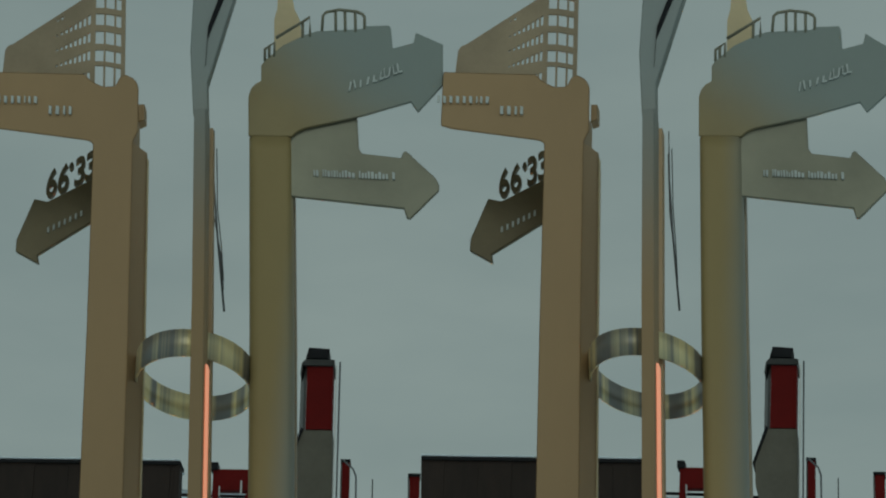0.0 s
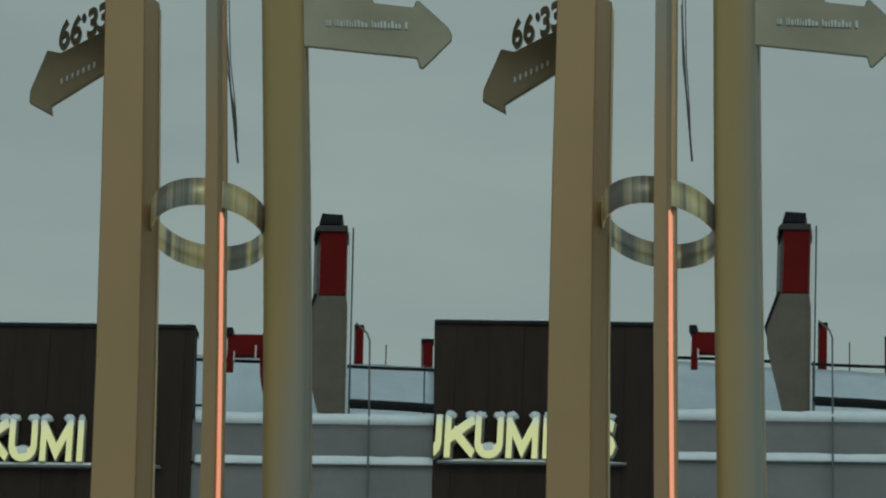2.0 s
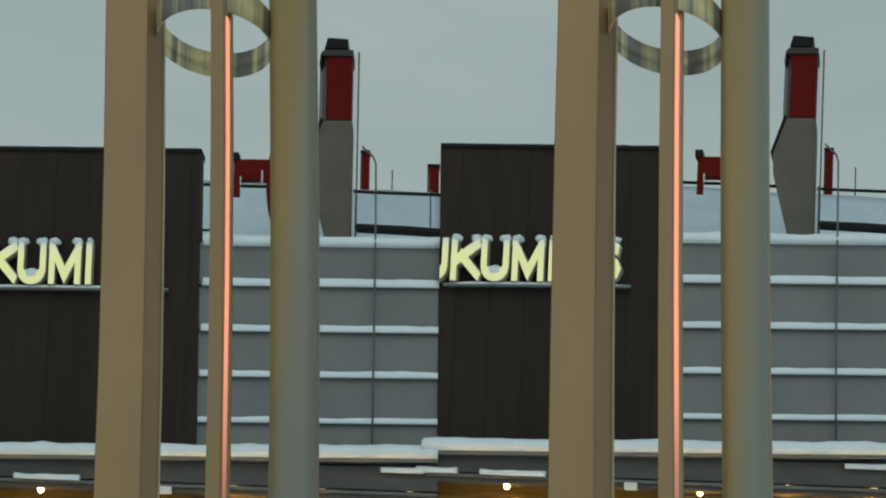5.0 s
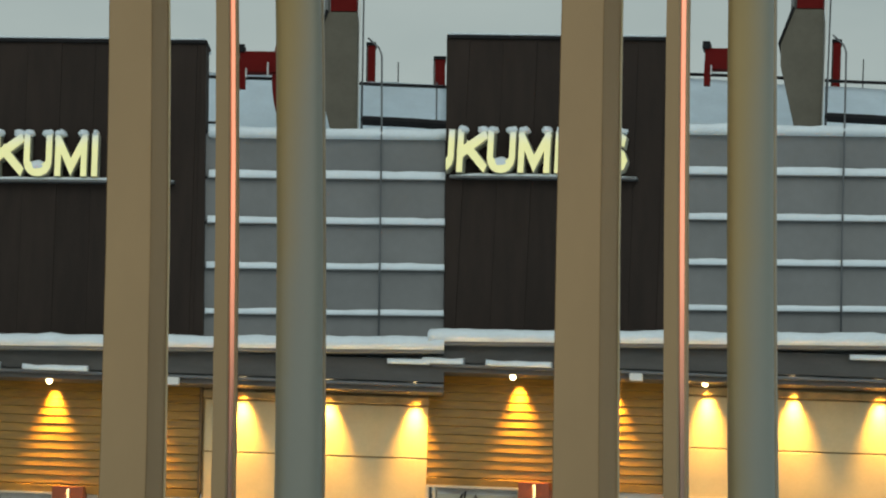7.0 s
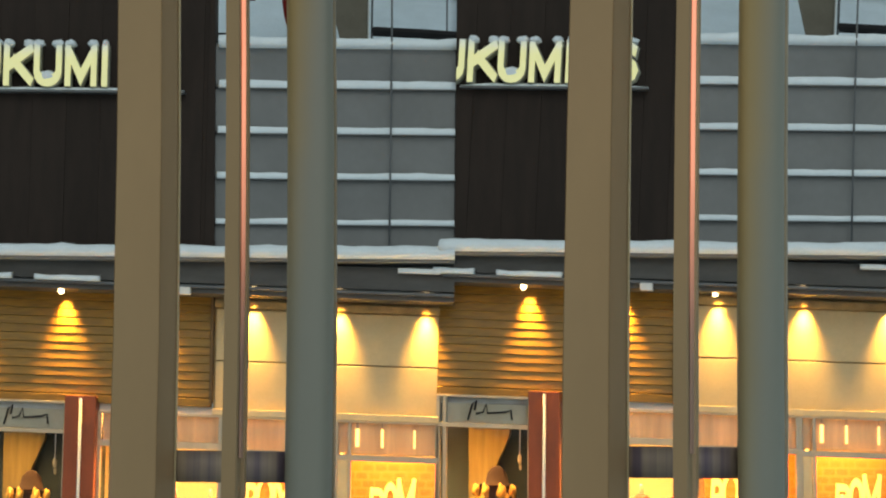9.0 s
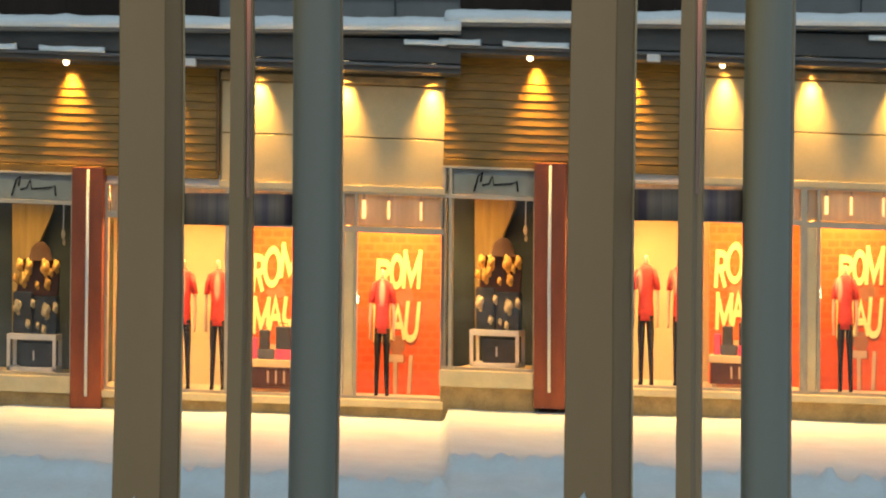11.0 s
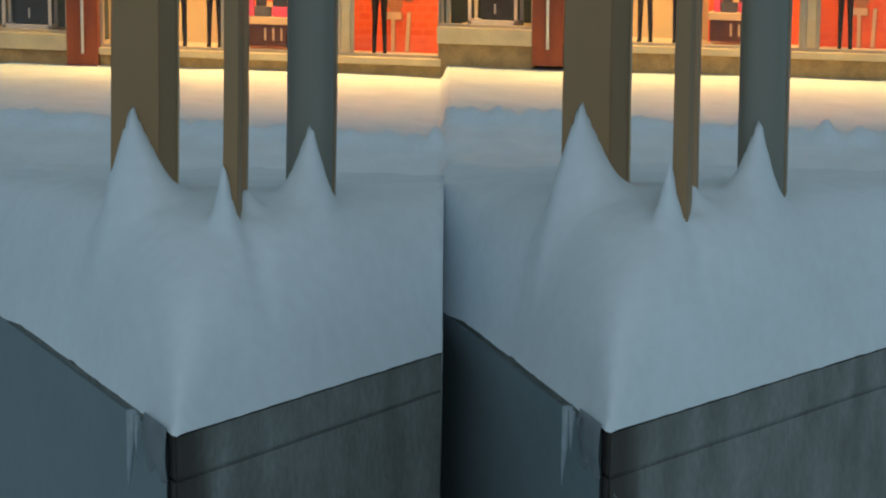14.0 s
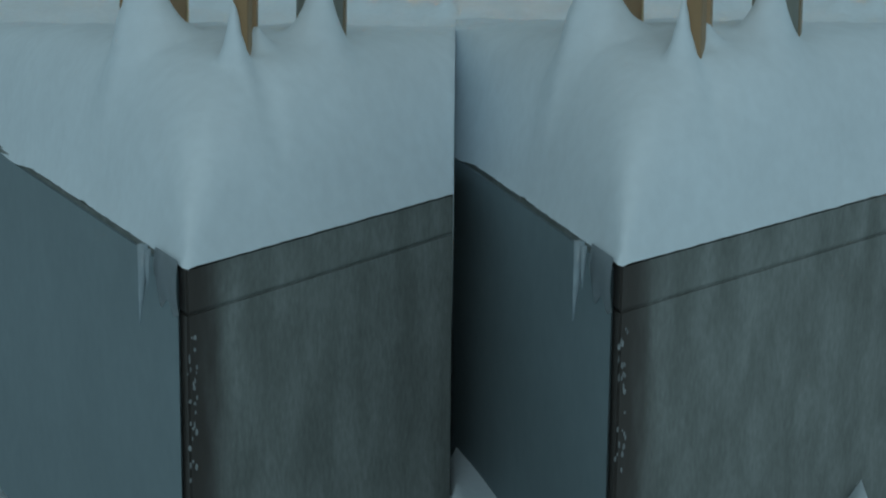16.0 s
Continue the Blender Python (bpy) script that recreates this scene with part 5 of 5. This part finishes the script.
    solo("window_lamp", lamp, LAMPGLOW, "small bright lamp on the window frame", "lamp", "window lamps", smooth=True)
    gl = new("window_lamp_light", bpy.data.lights.new("window_lamp_light", "POINT"))
    gl.data.energy, gl.data.color, gl.data.shadow_soft_size = 5.0, (1.0, 0.80, 0.50), 0.04
    gl.location = Vector((-1.06, 24.13, 1.58)) + s

    # left shop: table, ornaments, drapes, script in the transom
    if lo_x < -5.2:
        t2 = thing("side_table", tuple(Vector((-5.2, 24.7, 0.6)) + s), "white side table with open shelf in the shop window", "table", "side tables")
        part("tabletop", put(box_bm(-5.45, -4.84, 24.5, 24.9, 0.895, 0.965, 0.005), True), WHITE, t2)
        part("shelf", put(box_bm(-5.45, -4.84, 24.5, 24.9, 0.505, 0.56, 0.005), True), WHITE, t2)
        for lx in (-5.428, -4.862):
            for ly in (24.52, 24.88):
                part("leg", put(box_bm(lx - 0.020, lx + 0.020, ly - 0.02, ly + 0.02, 0.482, 0.90), True), WHITE, t2)
        b1 = thing("storage_box", tuple(Vector((-5.10, 24.7, 0.56)) + s), "dark box on the table's lower shelf", "box", "storage boxes")
        part("body", put(box_bm(-5.30, -4.89, 24.55, 24.85, 0.562, 0.86, 0.01), True), DARKGOODS, b1)
        part("tag", put(box_bm(-5.135, -5.115, 24.54, 24.55, 0.64, 0.76), True), WHITE, b1, "pale tag")
        solo("display_platform", put(box_bm(lo_x + 0.02, -4.45, 24.22, 25.58, 0.365, 0.48, 0.01), True), CREAM, "cream display platform in the shop window", "platform", "display platforms")
        # dark boxes, gold flowers and a brown hat over them
        f = thing("ornament_display", tuple(Vector((-5.15, 24.7, 0.97)) + s), "display of gold and white ornaments over dark boxes", "ornaments", "ornament displays")
        part("box", put(box_bm(-5.40, -5.16, 24.6, 24.85, 0.967, 1.49, 0.02), True), DARKGOODS, f)
        part("box", put(box_bm(-5.15, -4.86, 24.62, 24.85, 0.967, 1.44, 0.02), True), DARKGOODS, f)
        part("backcloth", put(prism_bm([(-5.38, 1.44), (-4.86, 1.44), (-4.84, 1.80), (-4.93, 1.90), (-5.10, 1.93), (-5.30, 1.88)], 24.66, 24.74, 0.01), True), BROWNGOODS, f, "dark brown cloth")
        part("hat", put(loft_bm([[(-5.085 + r * math.cos(q), 24.72 + r * 0.6 * math.sin(q), z) for q in (i * math.pi / 7 for i in range(14))] for z, r in ((1.865, 0.26), (1.885, 0.26), (1.90, 0.15), (2.03, 0.12), (2.10, 0.06), (2.115, 0.02))]), True), HATBROWN, f, "dark brown brimmed hat", True)
        blooms = ((-5.318, 1.81, 0.050), (-5.20, 1.80, 0.055), (-5.005, 1.79, 0.062), (-4.865, 1.81, 0.048), (-5.27, 1.63, 0.055), (-5.37, 1.65, 0.034), (-4.97, 1.59, 0.045), (-5.10, 1.57, 0.030), (-5.23, 1.70, 0.045), (-4.93, 1.73, 0.032),
                  (-5.34, 1.29, 0.055), (-5.15, 1.34, 0.034), (-4.985, 1.25, 0.058), (-4.87, 1.30, 0.040), (-5.21, 1.08, 0.036), (-5.01, 1.02, 0.034), (-5.09, 1.07, 0.026))
        for i, (x, z, r) in enumerate(blooms):
            r *= 1.2
            cup = [blob_bm((x + r * 0.42 * math.cos(q) * (k > 0), 24.57 + 0.012 * k, z + r * 0.8 * math.sin(q) * (k > 0)), (r * 0.44, r * 0.6, r * 0.85), i + k, 0.3, 2) for k, q in enumerate((0, 0.5, 2.0, 3.4, 5.0))]
            part("flower", put(join_bm(*cup), True), GOLD if z > 1.45 else PALEGOLD, f, "", True)
        solo("drape", put(prism_bm([(-5.58, 2.87), (-5.02, 2.87), (-5.05, 2.5), (-5.20, 2.15), (-5.45, 1.2), (-5.56, 0.7)], 25.3, 25.4, 0.01), True), DRAPE, "yellow drape hanging in the shop", "drape", "drapes")
        hang = thing("hanging_ornament", tuple(Vector((-4.675, 24.06, 2.10)) + s), "pale ornament hanging on a cord in the shop window", "ornament", "hanging ornaments")
        part("cord", put(tube_bm([(-4.675, 24.052, 2.24), (-4.672, 24.046, 2.60)], 0.006, 6), True), WHITE, hang)
        part("drop", put(blob_bm((-4.678, 24.06, 2.215), (0.026, 0.03, 0.06), 3, 0.2, 2), True), PALEGOLD, hang, "", True)
        part("drop", put(blob_bm((-4.668, 24.06, 2.12), (0.018, 0.022, 0.045), 5, 0.2, 2), True), PALEGOLD, hang, "", True)
        scr = thing("script_sign", tuple(Vector((-5.03, 24.03, 2.66)) + s), "black handwritten script on the transom glass", "sign", "script signs")
        part("stroke", put(tube_bm([(-5.30, 24.03, 2.66), (-5.25, 24.03, 2.85), (-5.20, 24.03, 2.90), (-5.22, 24.03, 2.78)], 0.013, 6), True), BLACKMETAL, scr, "", True)
        part("stroke", put(tube_bm([(-5.20, 24.03, 2.74), (-5.12, 24.03, 2.76), (-5.08, 24.03, 2.86), (-5.06, 24.03, 2.75), (-4.85, 24.03, 2.77), (-4.78, 24.03, 2.80), (-4.77, 24.03, 2.68)], 0.013, 6), True), BLACKMETAL, scr, "", True)
        solo("transom_board", put(box_bm(lo_x + 0.05, -4.56, 24.06, 24.09, 2.625, 2.93), True), BOARD, "pale board behind the transom glass", "board", "transom boards")
        lights_x = (-5.3, -3.4, -1.9, -0.6)
    else:
        lights_x = (-5.0, -3.4, -1.9, -0.6)

    # lamps: canopy downlights and ceiling panels
    for i, x in enumerate((-5.70, -4.574, -3.44, -2.30, -1.257, -0.215)):
        if x < lo_x + 0.05:
            continue
        zl = 4.285 + SLOPE * (x + 2.6)
        d = thing("downlight", tuple(Vector((x, 23.62, zl)) + s), "small round warm canopy downlight", "downlight", "canopy downlights")
        ly, proud = (23.62, 0.022) if x < -2.8 else (23.80, 0.005 if side > 0 and x < -2.0 else -0.035)
        part("housing", put(tube_bm([(x, ly, zl + 0.06), (x, ly, zl - proud + 0.012)], 0.05, 12)), WHITE, d, "", True)
        part("bulb", put(blob_bm((x, ly - 0.02, zl - proud), (0.036, 0.05, 0.04), i, 0.0, 2)), LAMPGLOW, d, "glowing bulb", True)
        sp = new("downlight_beam", bpy.data.lights.new("downlight_beam", "SPOT"))
        sp.data.energy, sp.data.color, sp.data.spot_size, sp.data.spot_blend, sp.data.shadow_soft_size = (560 if x < -2.8 else 500), (1.0, 0.58, 0.13), radians(100), 1.0, 0.06
        sp.matrix_world = look(tuple(Vector((x, 23.885, zl - 0.02)) + s), tuple(Vector((x, 23.95, zl - 1.0)) + s)) @ Matrix.Diagonal((0.52, 1, 1, 1))
    for x in lights_x:
        if x < lo_x:
            continue
        ar = new("shop_ceiling_light", bpy.data.lights.new("shop_ceiling_light", "AREA"))
        ar.data.shape, ar.data.size, ar.data.size_y = "RECTANGLE", 1.0, 0.7
        ar.data.energy, ar.data.color = (46 if x < -4.4 else 74), (1.0, 0.60, 0.19)
        ar.matrix_world = look(tuple(Vector((x, 24.45, 2.80 + SLOPE * (x + 2.6))) + s), tuple(Vector((x, 24.95, 0.5)) + s))
        ar.data.spread = radians(125)
        if x > -4.4:   # a second strip, added farther in to throw more light out over the street
            far = new("shop_ceiling_light", bpy.data.lights.new("shop_ceiling_light", "AREA"))
            far.data.shape, far.data.size, far.data.size_y = "RECTANGLE", 1.0, 0.12
            far.data.energy, far.data.color = 95, (1.0, 0.50, 0.14)
            far.matrix_world = look(tuple(Vector((x, 24.84, 2.80 + SLOPE * (x + 2.6))) + s), tuple(Vector((x, 20.5, 0.3)) + s))


# ---- roofs behind ----
def build_roof_things(side):
    s = shift(side, 30, 10.3)

    def put(bm):
        for v in bm.verts:
            v.co += shift(side, v.co.y, v.co.z)
        return bm

    ch = thing("chimney", tuple(Vector((-1.5, 30.3, 8.4)) + s), "tall grey chimney with a dark red hood and black cap", "chimney", "chimneys")
    part("shaft", put(prism_bm([(-1.243, 10.67), (-1.215, 8.2), (-1.56, 8.2), (-1.65, 8.82), (-1.885, 9.75), (-1.90, 10.10), (-1.70, 10.67)], 30.0, 30.7, 0.012)), BODYGREY, ch)
    part("edging", put(prism_bm([(-1.702, 10.675), (-1.905, 10.10), (-1.935, 10.10), (-1.735, 10.70)], 29.96, 30.7)), BLACKMETAL, ch, "dark edging of the sloped shoulder")
    part("hood", put(loft_bm([[(-1.668, 29.98, z), (-1.262, 29.98, z), (-1.262, 30.6, z), (-1.70, 30.6, z)] for z in (10.674, 11.70)])), REDMETAL, ch, "dark red metal hood")
    part("hood_side", put(loft_bm([[(-1.672, 30.0, z), (-1.704, 30.6, z), (-1.80, 30.6, z), (-1.715, 30.05, z)] for z in (10.66, 11.70)])), FASCIA, ch, "dark grey side sheet")
    part("cap", put(prism_bm([(-1.775, 11.56), (-1.745, 11.56), (-1.735, 11.70), (-1.245, 11.70), (-1.24, 11.80), (-1.70, 11.80), (-1.755, 11.74)], 29.93, 30.7, 0.008)), GREYCAP, ch, "dark grey folded cap")
    part("vent", put(prism_bm([(-1.70, 11.84), (-1.345, 11.84), (-1.325, 12.0), (-1.655, 12.02)], 30.0, 30.6, 0.01)), BLACKMETAL, ch, "black vent")
    for px_ in (-1.66, -1.38):
        part("vent_leg", put(box_bm(px_ - 0.02, px_ + 0.02, 30.1, 30.5, 11.795, 11.845)), BLACKMETAL, ch)
    solo("mast", put(tube_bm([(-1.15, 29.9, 8.1), (-1.15, 29.9, 11.75)], 0.014, 8)), GREYDARK, "thin grey mast beside the chimney", "mast", "masts", smooth=True)
    solo("mast", put(tube_bm([(-1.205, 29.9, 8.1), (-1.205, 29.9, 11.70)], 0.010, 8)), WHITE, "thin pale mast beside the chimney", "mast", "masts", smooth=True)
    # round red disc and its arm
    disc = thing("round_sign", tuple(Vector((-2.35, 30.4, 8.9)) + s), "large round dark red sign on a red arm", "round sign", "round signs")
    bm = bmesh.new()
    bmesh.ops.create_cone(bm, cap_ends=True, segments=40, radius1=0.82, radius2=0.82, depth=0.12, matrix=Matrix.Translation((-2.34, 30.4, 9.72)) @ Matrix.Diagonal((0.30, 1, 1, 1)) @ Euler((radians(90), 0, 0)).to_matrix().to_4x4())
    part("disc", put(bm), REDMETAL, disc)
    part("arm", put(box_bm(-3.10, -2.50, 30.3, 30.5, 9.76, 10.10, 0.01)), REDMETAL, disc)
    part("box", put(box_bm(-3.14, -3.02, 30.25, 30.55, 10.08, 10.20, 0.01)), BLACKMETAL, disc)
    part("foot", put(box_bm(-3.10, -3.00, 30.3, 30.4, 9.50, 9.76)), REDMETAL, disc)
    part("light", put(box_bm(-2.655, -2.635, 30.2, 30.28, 9.70, 9.90)), WHITE, disc, "small white lamp")
    part("light", put(box_bm(-2.99, -2.975, 30.2, 30.28, 9.66, 9.80)), WHITE, disc, "small white lamp")
    # rail along the ridge
    rail = thing("roof_rail", tuple(Vector((-1.6, 31.0, 9.2)) + s), "thin dark safety rail along the snowy roof", "railing", "roof rails")
    part("bar", put(tube_bm([(-3.75, 31.0, 9.85), (-2.4, 31.0, 9.82), (-0.9, 31.0, 9.75), (0.26, 31.0, 9.72)], 0.026, 6)), BLACKMETAL, rail)
    part("bar", put(tube_bm([(-3.75, 31.0, 9.10), (-3.45, 31.0, 9.10)], 0.02, 6)), BLACKMETAL, rail)
    for x in (-3.7, -1.2, 0.0):
        part("stanchion", put(tube_bm([(x, 31.0, 8.9), (x, 31.0, 9.8)], 0.014, 6)), GREYDARK, rail)
    part("bar", put(tube_bm([(-1.16, 29.95, 8.93), (-0.4, 29.95, 8.90), (0.26, 29.95, 8.86)], 0.075, 8)), BLACKMETAL, rail, "dark cable tray")
    # small chimneys beyond
    for x, z0, z1, w, lab in ((-1.165, 9.6, 11.26, 0.065, "small dark red flue with a hood"), (0.057, 9.6, 11.02, 0.09, "small dark red flue with a flat cap")):
        fl = thing("flue", tuple(Vector((x, 34.4, z0)) + shift(side, 34.4, z0)), lab, "flue", "flues")
        part("pipe", put(box_bm(x - w, x + w, 34.3, 34.6, z0, z1, 0.01)), REDMETAL, fl)
        part("side_sheet", put(box_bm(x - w - 0.03, x - w - 0.002, 34.35, 34.6, z0, z1 - 0.02)), FASCIA, fl)
        part("cap", put(box_bm(x - w - 0.03, x + w + 0.015, 34.27, 34.63, z1, z1 + 0.05, 0.005)), BLACKMETAL, fl)
    solo("antenna", put(tube_bm([(-0.69, 34.4, 9.4), (-0.69, 34.4, 10.98)], 0.011, 6)), BLACKMETAL, "thin black roof antenna", "antenna", "antennas")


for side in (-1, 1):
    build_roof_things(side)
    build_signpost(side)
    build_plinth(side)
    build_unit(side)
